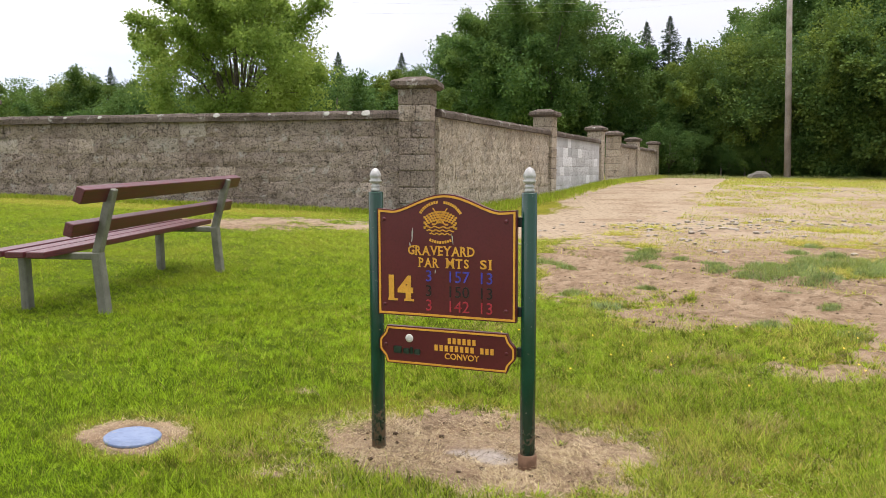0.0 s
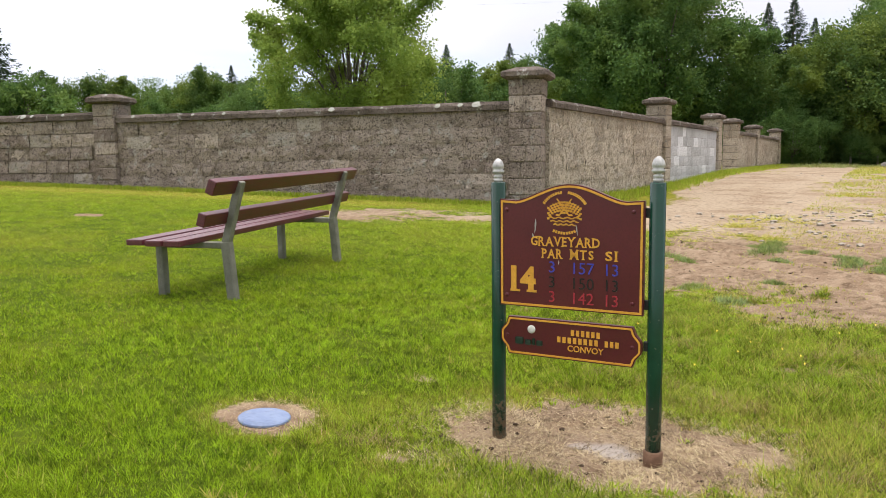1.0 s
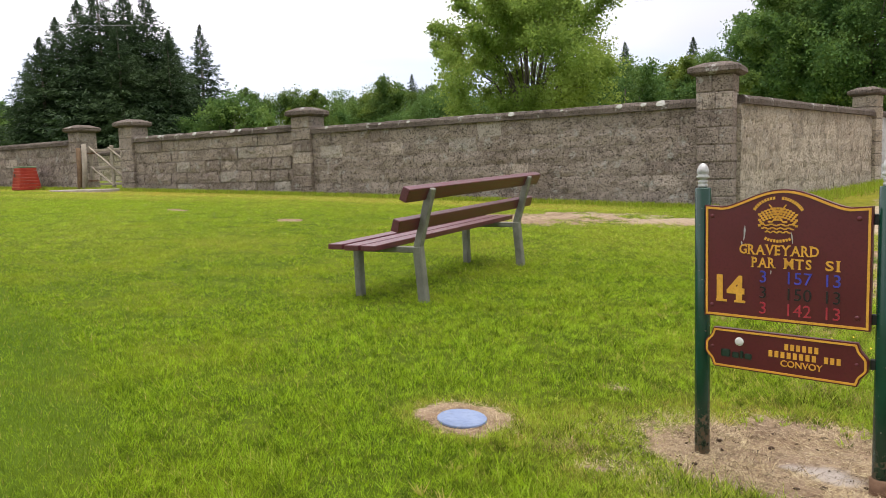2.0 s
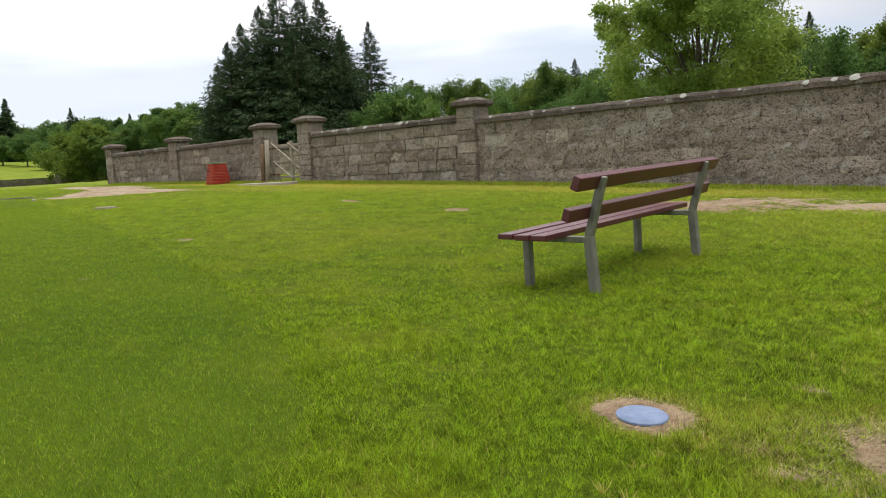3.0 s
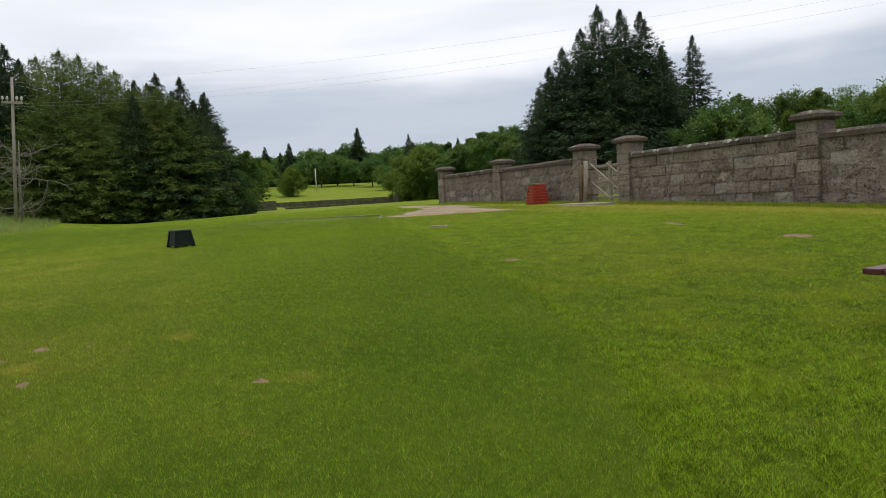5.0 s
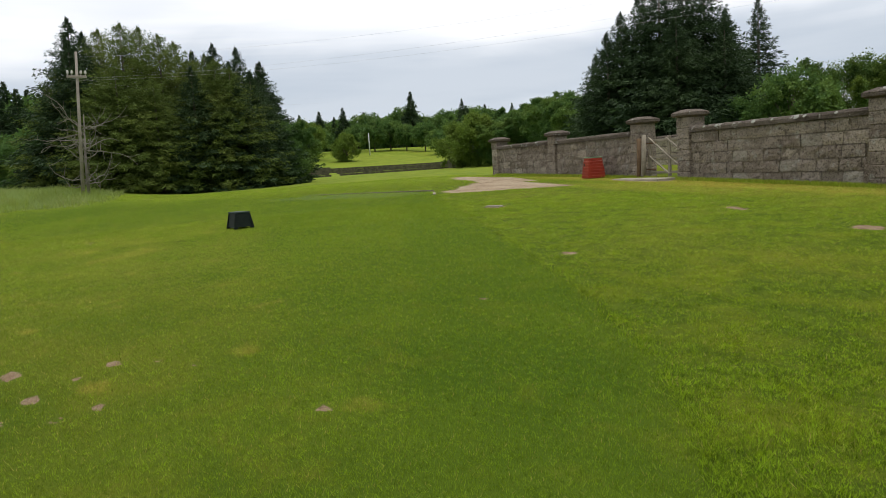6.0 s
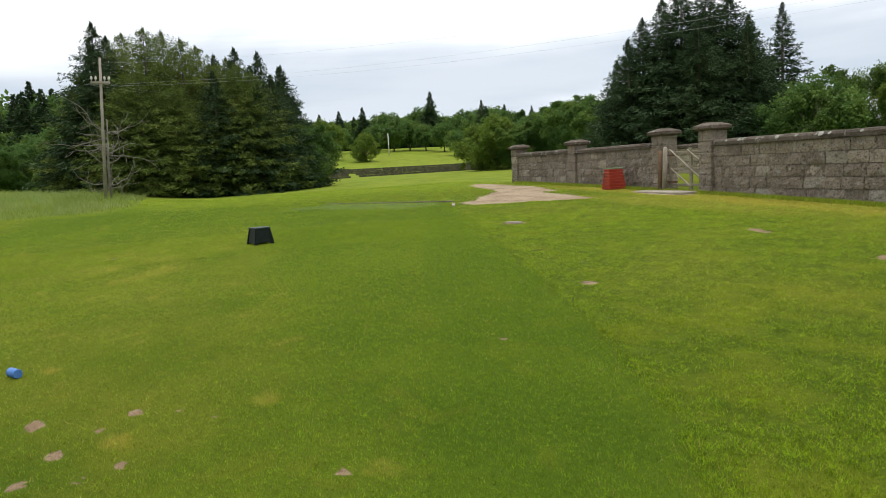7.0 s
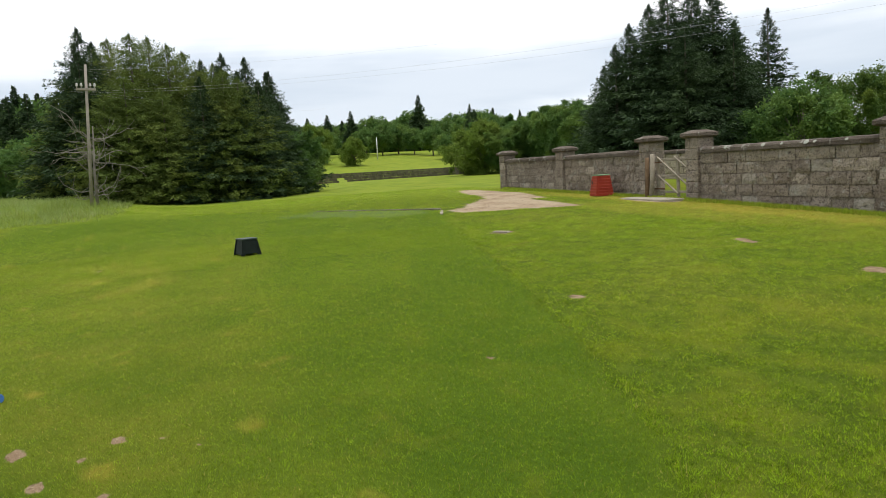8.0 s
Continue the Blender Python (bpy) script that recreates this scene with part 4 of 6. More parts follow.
def make_bench():
    root = thing("park_bench", "maroon slatted timber bench on grey steel legs", "bench", Matrix.Translation((-2.84, 4.69, 0.0)) @ Matrix.Rotation(radians(1.6), 4, "Z") @ Matrix.Rotation(radians(1.3), 4, "X"))
    slats = [(-0.245, 0.405, 0.115, 0.0), (-0.115, 0.400, 0.115, 0.0), (0.015, 0.400, 0.115, 0.0)]
    for x, z, w, tilt in slats:
        bm = bmesh.new()
        add_box(bm, (w, 2.14, 0.036), Matrix.Translation((x, 0, z)) @ Matrix.Rotation(tilt, 4, "Y"), 0.006, 2)
        part("seat_slat", bm, M_MAROON_WOOD, root)
    for x, z, h, lean in ((0.275, 0.545, 0.080, 17), (0.352, 0.738, 0.090, 24)):
        bm = bmesh.new()
        add_box(bm, (0.055, 2.14, h), Matrix.Translation((x - 0.045, 0, z)) @ Matrix.Rotation(radians(lean), 4, "Y"), 0.007, 2)
        part("back_slat", bm, M_MAROON_WOOD, root)
    for y in (-0.80, 0.80):
        frame_part = thing("side_frame", "", "")
        frame_part.parent = root
        for key in list(frame_part.keys()):
            del frame_part[key]
        frame_part.location = (0, y, 0)
        bm = bmesh.new()
        add_box(bm, (0.05, 0.062, 0.43), Matrix.Translation((-0.255, 0, 0.165)), 0.006)
        add_box(bm, (0.018, 0.066, 0.37), Matrix.Translation((-0.255, 0, 0.18)), 0.003)
        part("front_leg", bm, M_STEEL, frame_part)
        bm = bmesh.new()
        for a, b, wd in (((0.258, -0.06), (0.225, 0.385), 0.060), ((0.225, 0.375), (0.345, 0.765), 0.052)):
            v = Vector((b[0] - a[0], 0, b[1] - a[1]))
            mm = Matrix.Translation(((a[0] + b[0]) / 2, 0, (a[1] + b[1]) / 2)) @ v.to_track_quat("Z", "Y").to_matrix().to_4x4()
            add_box(bm, (wd, wd, v.length), mm, 0.006)
        part("back_leg", bm, M_STEEL, frame_part)
        bm = bmesh.new()
        add_box(bm, (0.50, 0.045, 0.04), Matrix.Translation((-0.02, 0, 0.362)), 0.004)
        part("seat_rail", bm, M_STEEL, frame_part)
        for x, z in ((0.300, 0.56), (0.352, 0.735)):
            bm = bmesh.new()
            add_lathe(bm, [(0.010, 0), (0.010, 0.006), (0.006, 0.010)], 8, Matrix.Translation((x - 0.012, 0, z)) @ Matrix.Rotation(radians(90), 4, "Y"))
            part("bolt", bm, M_STEEL, frame_part)
    return root


make_bench()

# ---- tee sign ----
M_SIGN = simple("maroon_sign_paint", (0.088, 0.010, 0.016), (0.105, 0.014, 0.02), 6, 0.32, 0.5, fine=140, bump=0.08, depth=0.001)
M_GOLD = simple("gold_sign_paint", (0.72, 0.37, 0.045), (0.62, 0.30, 0.035), 30, 0.45, 0.4, fine=150, bump=0.1, depth=0.001)
M_BLUE_PAINT = simple("blue_figure_paint", (0.05, 0.05, 0.33), (0.07, 0.07, 0.42), 40, 0.5)
M_BLACK_PAINT = simple("black_figure_paint", (0.012, 0.012, 0.012), (0.03, 0.028, 0.026), 40, 0.5)
M_RED_PAINT = simple("red_figure_paint", (0.36, 0.03, 0.045), (0.44, 0.05, 0.06), 40, 0.5)
M_DARKGREEN = simple("dark_green_paint", (0.010, 0.028, 0.016), (0.02, 0.04, 0.024), 40, 0.5)
M_SILVER = simple("silver_grey_paint", (0.34, 0.34, 0.325), (0.50, 0.50, 0.48), 45, 0.4, 0.5, metal=0.2, fine=200)
M_RUST = simple("rusted_steel", (0.13, 0.075, 0.045), (0.20, 0.12, 0.075), 40, 0.85, 0.2, fine=160, bump=0.6)
M_WHITE = simple("off_white_paint", (0.70, 0.70, 0.66), (0.60, 0.60, 0.55), 40, 0.5)


def make_post_paint():
    """Green paint, chipped and muddy towards the foot of the post."""
    n = Nodes("chipped_green_post_paint", 0.25, 0.5)
    z = n.t.nodes.new("ShaderNodeSeparateXYZ")
    n.t.links.new(n.pos, z.inputs[0])
    c = n.mix(n.step(n.noise(9), 0.3, 0.7), (0.004, 0.036, 0.021), (0.006, 0.050, 0.030))
    low = n.step(z.outputs[2], 0.10, -0.06)
    mud = n.step(n.math("ADD", n.noise(26, 6, 0.7), n.math("MULTIPLY", low, 0.22)), 0.64, 0.74)
    c = n.mix(mud, c, (0.16, 0.12, 0.08))
    c = n.mix(n.step(n.noise(70, 4), 0.68, 0.74, 0, 0.8), c, (0.20, 0.24, 0.21))
    n.bump(n.noise(60, 5), 0.15, 0.002)
    return n.done(c, n.step(mud, 0, 1, 0.24, 0.9))


M_POST = make_post_paint()


def text_mesh(words, size, material, parent, name, place, align="CENTER", bold=0.0, thick=0.0015, spacing=1.0):
    """Raised lettering that stands on a face that looks towards -y."""
    cu = bpy.data.curves.new("lettering", "FONT")
    cu.body, cu.size, cu.align_x, cu.align_y, cu.extrude, cu.offset, cu.space_character = words, size, align, "CENTER", thick, bold, spacing
    cu.resolution_u = 3
    ob = bpy.data.objects.new("lettering", cu)
    scene.collection.objects.link(ob)
    bpy.context.view_layer.update()
    me = bpy.data.meshes.new_from_object(ob.evaluated_get(bpy.context.evaluated_depsgraph_get()))
    bpy.data.objects.remove(ob)
    bpy.data.curves.remove(cu)
    me.materials.clear()
    me.materials.append(material)
    o = new(name, me)
    o.parent = parent
    o.matrix_basis = Matrix.Translation(place) @ Matrix.Rotation(radians(90), 4, "X")
    return o


# where the small serifs of a letter sit: share of its width, and foot or head
SERIFS = {"G": ((0.92, 1),), "R": ((0.10, 0), (0.10, 1), (0.92, 0)), "A": ((0.05, 0), (0.95, 0)), "V": ((0.06, 1), (0.94, 1)), "E": ((0.10, 0), (0.10, 1)),
          "Y": ((0.07, 1), (0.93, 1), (0.5, 0)), "D": ((0.09, 0), (0.09, 1)), "P": ((0.10, 0), (0.10, 1)), "M": ((0.07, 0), (0.93, 0), (0.07, 1), (0.93, 1)),
          "T": ((0.5, 0),), "I": ((0.5, 0), (0.5, 1)), "S": (), "1": ((0.78, 0),), "4": ((0.74, 0),)}


def serif_word(words, width, height, material, parent, place, bold=0.02, gap=0.14, serif=0.34, thick=0.0015):
    """A word of bold serif capitals, fitted to a width and a height, on a face that looks towards -y."""
    bm = bmesh.new()
    pen = 0.0
    for ch in words:
        cu = bpy.data.curves.new("lettering", "FONT")
        cu.body, cu.size, cu.offset, cu.resolution_u = ch, 1.0, bold, 3
        ob = bpy.data.objects.new("lettering", cu)
        scene.collection.objects.link(ob)
        bpy.context.view_layer.update()
        me = bpy.data.meshes.new_from_object(ob.evaluated_get(bpy.context.evaluated_depsgraph_get()))
        bpy.data.objects.remove(ob)
        bpy.data.curves.remove(cu)
        co = np.array([v.co[:2] for v in me.vertices])
        low, size = co.min(0), co.max(0) - co.min(0)
        wide = max(size[0] / size[1], 0.16)
        verts = [bm.verts.new((pen + (p[0] - low[0]) / size[1], (p[1] - low[1]) / size[1], 0.0)) for p in co]
        for f in me.polygons:
            bm.faces.new([verts[i] for i in f.vertices])
        bpy.data.meshes.remove(me)
        for fx, head in SERIFS[ch]:
            x, y = pen + fx * wide, 1.0 if head else 0.0
            bm.faces.new([bm.verts.new((x + dx * serif / 2, y + dy * 0.045, 0.001)) for dx, dy in ((-1, -1), (1, -1), (1, 1), (-1, 1))])
        pen += wide + gap
    pen -= gap
    bmesh.ops.recalc_face_normals(bm, faces=bm.faces)
    grown = bmesh.ops.extrude_face_region(bm, geom=list(bm.faces))
    for v in [g for g in grown["geom"] if isinstance(g, bmesh.types.BMVert)]:
        v.co.z += thick / height
    for v in bm.verts:
        v.co = Vector(((v.co.x - pen / 2) * width / pen, -v.co.z * height, (v.co.y - 0.5) * height))
    bmesh.ops.recalc_face_normals(bm, faces=bm.faces)
    o = part("lettering", bm, material, parent)
    o.location = place
    return o


def plate(bm, outline, y0, y1):
    """A flat plate between two depths from an outline of (x, z)."""
    front = [bm.verts.new((x, y0, z)) for x, z in outline]
    back = [bm.verts.new((x, y1, z)) for x, z in outline]
    bm.faces.new(front)
    bm.faces.new(back[::-1])
    for k in range(len(outline)):
        j = (k + 1) % len(outline)
        bm.faces.new((front[j], front[k], back[k], back[j]))
    bmesh.ops.recalc_face_normals(bm, faces=bm.faces)


def rim(bm, outline, inset, width, y0, y1):
    """A raised band that follows an outline inwards."""
    pts = [Vector(p) for p in outline]
    n = len(pts)
    area = sum(pts[k].x * pts[(k + 1) % n].y - pts[(k + 1) % n].x * pts[k].y for k in range(n))
    sgn = 1 if area > 0 else -1

    def shifted(d):
        res = []
        for k in range(n):
            a, b, c = pts[k - 1], pts[k], pts[(k + 1) % n]
            e0, e1 = (b - a).normalized(), (c - b).normalized()
            n0, n1 = Vector((-e0.y, e0.x)) * sgn, Vector((-e1.y, e1.x)) * sgn
            m = (n0 + n1).normalized()
            res.append(b + m * (d / max(0.5, m.dot(n0))))
        return res
    o, i = shifted(inset), shifted(inset + width)
    rings = [[bm.verts.new((p.x, y, p.y)) for p in src] for src, y in ((o, y1), (o, y0), (i, y0), (i, y1))]
    for r0, r1 in zip(rings, rings[1:]):
        for k in range(n):
            j = (k + 1) % n
            bm.faces.new((r0[k], r0[j], r1[j], r1[k]))
    bmesh.ops.recalc_face_normals(bm, faces=bm.faces)


def make_sign():
    left, right = Vector((-0.459, 2.262)), Vector((0.052, 2.160))
    u = (right - left).normalized()
    root = thing("tee_sign", "maroon and gold tee sign between two green posts", "sign", Matrix.Translation((left.x, left.y, 0)) @ Matrix.Rotation(math.atan2(u.y, u.x), 4, "Z"))
    span = (right - left).length
    for x, foot in ((0.0, -0.10), (span, -0.14)):
        bm = bmesh.new()
        add_lathe(bm, [(0.0235, foot), (0.024, 0.2), (0.024, 0.772), (0.022, 0.775), (0.012, 0.776)], 20, Matrix.Translation((x, 0, 0)))
        post = part("post", bm, M_POST, root)
        bm = bmesh.new()
        prof = [(0.015, 0.776), (0.016, 0.784), (0.012, 0.787), (0.015, 0.791), (0.0155, 0.796), (0.010, 0.799), (0.0105, 0.802), (0.019, 0.806), (0.0205, 0.812), (0.0150, 0.8155), (0.0195, 0.822),
                (0.0185, 0.832), (0.0145, 0.842), (0.008, 0.850), (0.002, 0.853)]
        add_lathe(bm, prof, 24, Matrix.Translation((x, 0, 0)))
        for v in bm.verts:
            if v.co.z > 0.818:
                a = math.atan2(v.co.y, v.co.x - x)
                k = 1 + 0.05 * math.cos(8 * a)
                v.co.x, v.co.y = x + (v.co.x - x) * k, v.co.y * k
        part("finial", bm, M_SILVER, post, "silver-grey acorn finial")
    bm = bmesh.new()
    add_lathe(bm, [(0.030, -0.16), (0.030, -0.055), (0.026, -0.05)], 18, Matrix.Translation((span, 0, 0)))
    part("ground_sleeve", bm, M_RUST, root, "rusted steel sleeve at the post foot")
    # main board, in its own plane
    w, z0, z1 = 0.470, 0.373, 0.722
    x0 = 0.020
    xc = x0 + w / 2
    outline = [(x0, z0), (x0 + w, z0), (x0 + w, z1)]
    for k in range(25):
        s = 1 - k / 24
        d = abs(s - 0.5) * 2
        outline.append((x0 + 0.055 + (w - 0.11) * s, z1 - 0.004 + 0.052 * (0.5 + 0.5 * math.cos(math.pi * min(1, d))) ** 0.75))
    outline.append((x0, z1))
    bm = bmesh.new()
    plate(bm, outline, -0.030, -0.012)
    board = part("main_board", bm, M_SIGN, root)
    bm = bmesh.new()
    rim(bm, outline, 0.004, 0.0065, -0.0325, -0.028)
    part("gold_border", bm, M_GOLD, board)
    face = -0.0312

    def at(fx, fz, d=0.0):
        return (x0 + fx * w, face - d, z1 - fz * (z1 - z0))
    serif_word("GRAVEYARD", 0.226, 0.029, M_GOLD, board, at(0.472, 0.38))
    for words, fx, wide in (("PAR", 0.383, 0.067), ("MTS", 0.592, 0.075), ("SI", 0.79, 0.037)):
        serif_word(words, wide, 0.029, M_GOLD, board, at(fx, 0.49), gap=0.2)
    serif_word("14", 0.086, 0.080, M_GOLD, board, at(0.175, 0.735), bold=0.045, gap=0.16, serif=0.44)
    for row, (a, b, c), ink in ((0.62, ("3", "157", "13"), M_BLUE_PAINT), (0.757, ("3", "150", "13"), M_BLACK_PAINT), (0.893, ("3", "142", "13"), M_RED_PAINT)):
        for words, fx in ((a, 0.383), (b, 0.595), (c, 0.79)):
            text_mesh(words, 0.052, ink, board, "lettering", at(fx, row), bold=-0.0002)
    # club crest: a bridge of small stones, water and two crossed clubs, with bars for its lettering
    cx, _, cz = at(0.468, 0.130)
    bm = bmesh.new()
    for r in range(5):
        for k in range(-6, 7):
            px = k * 0.0088 + (0.0044 if r % 2 else 0)
            pz = 0.004 + r * 0.0082 - 0.00003 * (px * 1000) ** 2 * 0.22
            if abs(px) < 0.056 and not (r == 0 and abs(abs(px) - 0.028) < 0.012):
                add_box(bm, (0.0074, 0.002, 0.0064), Matrix.Translation((cx + px, face, cz + pz)))
    for r in range(3):
        half = 0.056 - r * 0.010
        n = 18
        for k in range(n):
            px = -half + 2 * half * (k + 0.5) / n
            add_box(bm, (2 * half / n + 0.001, 0.002, 0.0035), Matrix.Translation((cx + px, face, cz - 0.012 - r * 0.0105 + 0.0022 * math.sin(k * 1.4))))
    for sx in (-1, 1):
        add_box(bm, (0.0032, 0.003, 0.066), Matrix.Translation((cx + sx * 0.004, face - 0.0015, cz + 0.022)) @ Matrix.Rotation(radians(38 * sx), 4, "Y"))
        add_box(bm, (0.012, 0.003, 0.006), Matrix.Translation((cx - sx * 0.022, face - 0.0015, cz - 0.003)), 0.002)
    tagged(part("crest", bm, M_GOLD, board), kind="stuff")
    bm = bmesh.new()
    for a0, a1, count in ((155, 95, 9), (82, 25, 10), (-60, -120, 9)):
        for k in range(count):
            a = radians(a0 + (a1 - a0) * (k + 0.5) / count)
            add_box(bm, (0.0058, 0.002, 0.0085), Matrix.Translation((cx + 0.076 * math.cos(a), face, cz + 0.004 + 0.064 * math.sin(a))) @ Matrix.Rotation(math.pi / 2 - a, 4, "Y"))
    tagged(part("crest_lettering", bm, M_GOLD, board), kind="stuff")
    for fx, fz in ((0.05, 0.10), (0.93, 0.10), (0.05, 0.90), (0.93, 0.90)):
        bm = bmesh.new()
        px, _, pz = at(fx, fz)
        add_lathe(bm, [(0.007, 0.0), (0.0065, 0.002), (0.003, 0.0035)], 10, Matrix.Translation((px, -0.030, pz)) @ Matrix.Rotation(radians(90), 4, "X"))
        part("screw", bm, M_SIGN, board)
    for fx, fz, sw, sh, turn in ((0.262, 0.24, 0.005, 0.044, 4), (0.245, 0.335, 0.004, 0.016, -10), (0.555, 0.27, 0.0035, 0.034, -8), (0.43, 0.57, 0.003, 0.012, 5)):
        bm = bmesh.new()
        px, _, pz = at(fx, fz)
        ring = [(sw * 0.5 * math.cos(a) * (1 + 0.3 * math.sin(5 * a)), sh * 0.5 * math.sin(a) * (1 + 0.2 * math.cos(3 * a))) for a in (k * math.tau / 14 for k in range(14))]
        plate(bm, ring, -0.0004, 0.0004)
        scuff = part("scuff", bm, M_SILVER, board, "pale scraped mark in the paint")
        scuff.matrix_basis = Matrix.Translation((px, -0.0301, pz)) @ Matrix.Rotation(radians(turn), 4, "Y")
    # lower plate with scooped ends
    zt, zb = 0.337, 0.211
    zm = (zt + zb) / 2
    half = []
    for k in range(9):
        s = k / 8
        half.append((0.024 - 0.022 * math.sin(math.pi * s / 2) ** 2, zb + 0.014 + (zm - 0.012 - zb - 0.014) * s))
    prof = [(0.030, zb)] + half + [(x, 2 * zm - z) for x, z in half[::-1]] + [(0.030, zt)]
    outline = [(x0 + x, z) for x, z in prof[::-1]] + [(x0 + w - x, z) for x, z in prof]
    bm = bmesh.new()
    plate(bm, outline, -0.030, -0.014)
    lower = part("lower_board", bm, M_SIGN, root)
    bm = bmesh.new()
    rim(bm, outline, 0.004, 0.0055, -0.0325, -0.028)
    part("gold_border", bm, M_GOLD, lower)
    for row, fx, length, count in ((0.29, 0.62, 0.100, 6), (0.49, 0.565, 0.140, 8), (0.49, 0.80, 0.050, 3)):
        for k in range(count):
            bm = bmesh.new()
            add_box(bm, (length / count * 0.62, 0.002, 0.0185), Matrix.Translation((x0 + fx * w + length * ((k + 0.5) / count - 0.5), face, zt - row * (zt - zb))))
            part("lettering_bar", bm, M_GOLD, lower)
    text_mesh("CONVOY", 0.027, M_GOLD, lower, "lettering", (x0 + 0.62 * w, face, zt - 0.70 * (zt - zb)), bold=0.0003)
    bm = bmesh.new()
    add_lathe(bm, [(0.0135, 0), (0.0135, 0.002), (0.005, 0.0022)], 20, Matrix.Translation((x0 + 0.235 * w, face + 0.001, zt - 0.30 * (zt - zb))) @ Matrix.Rotation(radians(90), 4, "X"))
    part("round_emblem", bm, M_WHITE, lower)
    bm = bmesh.new()
    for k, (bw, bh) in enumerate(((0.032, 0.024), (0.024, 0.018), (0.012, 0.024), (0.024, 0.018))):
        add_box(bm, (bw * 0.9, 0.003, bh), Matrix.Translation((x0 + 0.145 * w + (0, 0.031, 0.050, 0.070)[k], face, zt - 0.62 * (zt - zb) + (bh - 0.024) / 2)), 0.003)
    tagged(part("emblem", bm, M_DARKGREEN, lower), kind="stuff")
    for fx in (0.055, 0.935):
        bm = bmesh.new()
        add_lathe(bm, [(0.006, 0.0), (0.0055, 0.002), (0.003, 0.003)], 10, Matrix.Translation((x0 + fx * w, -0.030, zm)) @ Matrix.Rotation(radians(90), 4, "X"))
        part("screw", bm, M_SIGN, lower)
    for x in (0.016, span - 0.018):
        for z in (0.685, 0.405, 0.277):
            bm = bmesh.new()
            add_box(bm, (0.030, 0.012, 0.030), Matrix.Translation((x, -0.008, z)), 0.002)
            part("bracket", bm, M_BLACK_PAINT, root)
    return root


make_sign()

# ---- fittings round the tee ----
M_LID = simple("pale_blue_plastic_lid", (0.13, 0.18, 0.30), (0.19, 0.25, 0.37), 12, 0.45, 0.4, fine=70)
M_REDBOX = simple("red_painted_timber", (0.33, 0.035, 0.022), (0.42, 0.06, 0.035), 6, 0.6, 0.3)
M_GREENLID = simple("green_lid_paint", (0.12, 0.25, 0.12), (0.2, 0.33, 0.2), 9, 0.6)
M_STOOL = simple("dark_green_plastic", (0.006, 0.012, 0.009), (0.010, 0.017, 0.013), 10, 0.6, 0.2)
M_STOOLTOP = simple("scuffed_tread", (0.035, 0.055, 0.05), (0.06, 0.08, 0.075), 20, 0.6)
M_EDGING = simple("weathered_edging_timber", (0.13, 0.115, 0.085), (0.2, 0.18, 0.14), 6, 0.9, 0.15)
M_BLUE = simple("blue_painted_wood", (0.06, 0.17, 0.48), (0.09, 0.22, 0.55), 14, 0.5)
M_GATEWOOD = simple("bleached_gate_timber", (0.25, 0.22, 0.17), (0.35, 0.31, 0.25), 8, 0.85, 0.2, fine=50)
M_OLDPOST = simple("brown_weathered_timber", (0.13, 0.085, 0.05), (0.21, 0.14, 0.085), 8, 0.85, 0.2, fine=50)
M_FLAG = simple("worn_flagstone", (0.30, 0.27, 0.21), (0.38, 0.34, 0.28), 5, 0.9, 0.2)
M_WIRE = simple("weathered_cable", (0.50, 0.50, 0.51), (0.56, 0.56, 0.57), 5, 0.7)
M_CERAMIC = simple("pale_insulator", (0.55, 0.53, 0.5), (0.62, 0.6, 0.58), 20, 0.35)
M_BOULDER = simple("grey_boulder", (0.15, 0.145, 0.125), (0.22, 0.21, 0.18), 4, 0.95, 0.15, fine=30, bump=0.7, depth=0.01)
M_STONE = simple("field_stone", (0.07, 0.066, 0.045), (0.13, 0.12, 0.085), 3, 0.95, 0.15, fine=30, bump=0.7, depth=0.01)

LX, LY = -1.285, 2.115
lid_up = Vector((-(float(gz(LX + 0.1, LY) - gz(LX - 0.1, LY))) / 0.2, -(float(gz(LX, LY + 0.1) - gz(LX, LY - 0.1))) / 0.2, 1)).normalized()
lid = thing("valve_cover", "round pale blue valve cover set in a worn ring of turf", "cover",
            Matrix.Translation((LX, LY, float(gz(LX, LY)) - 0.013)) @ lid_up.to_track_quat("Z", "Y").to_matrix().to_4x4())
bm = bmesh.new()
add_lathe(bm, [(0.090, 0.0), (0.093, 0.018), (0.088, 0.022), (0.085, 0.020), (0.05, 0.0215), (0.002, 0.022)], 40)
part("lid", bm, M_LID, lid)
bm = bmesh.new()
add_lathe(bm, [(0.098, -0.03), (0.099, 0.012), (0.095, 0.013), (0.094, -0.03)], 36)
part("collar", bm, M_BLACK_PAINT, lid)


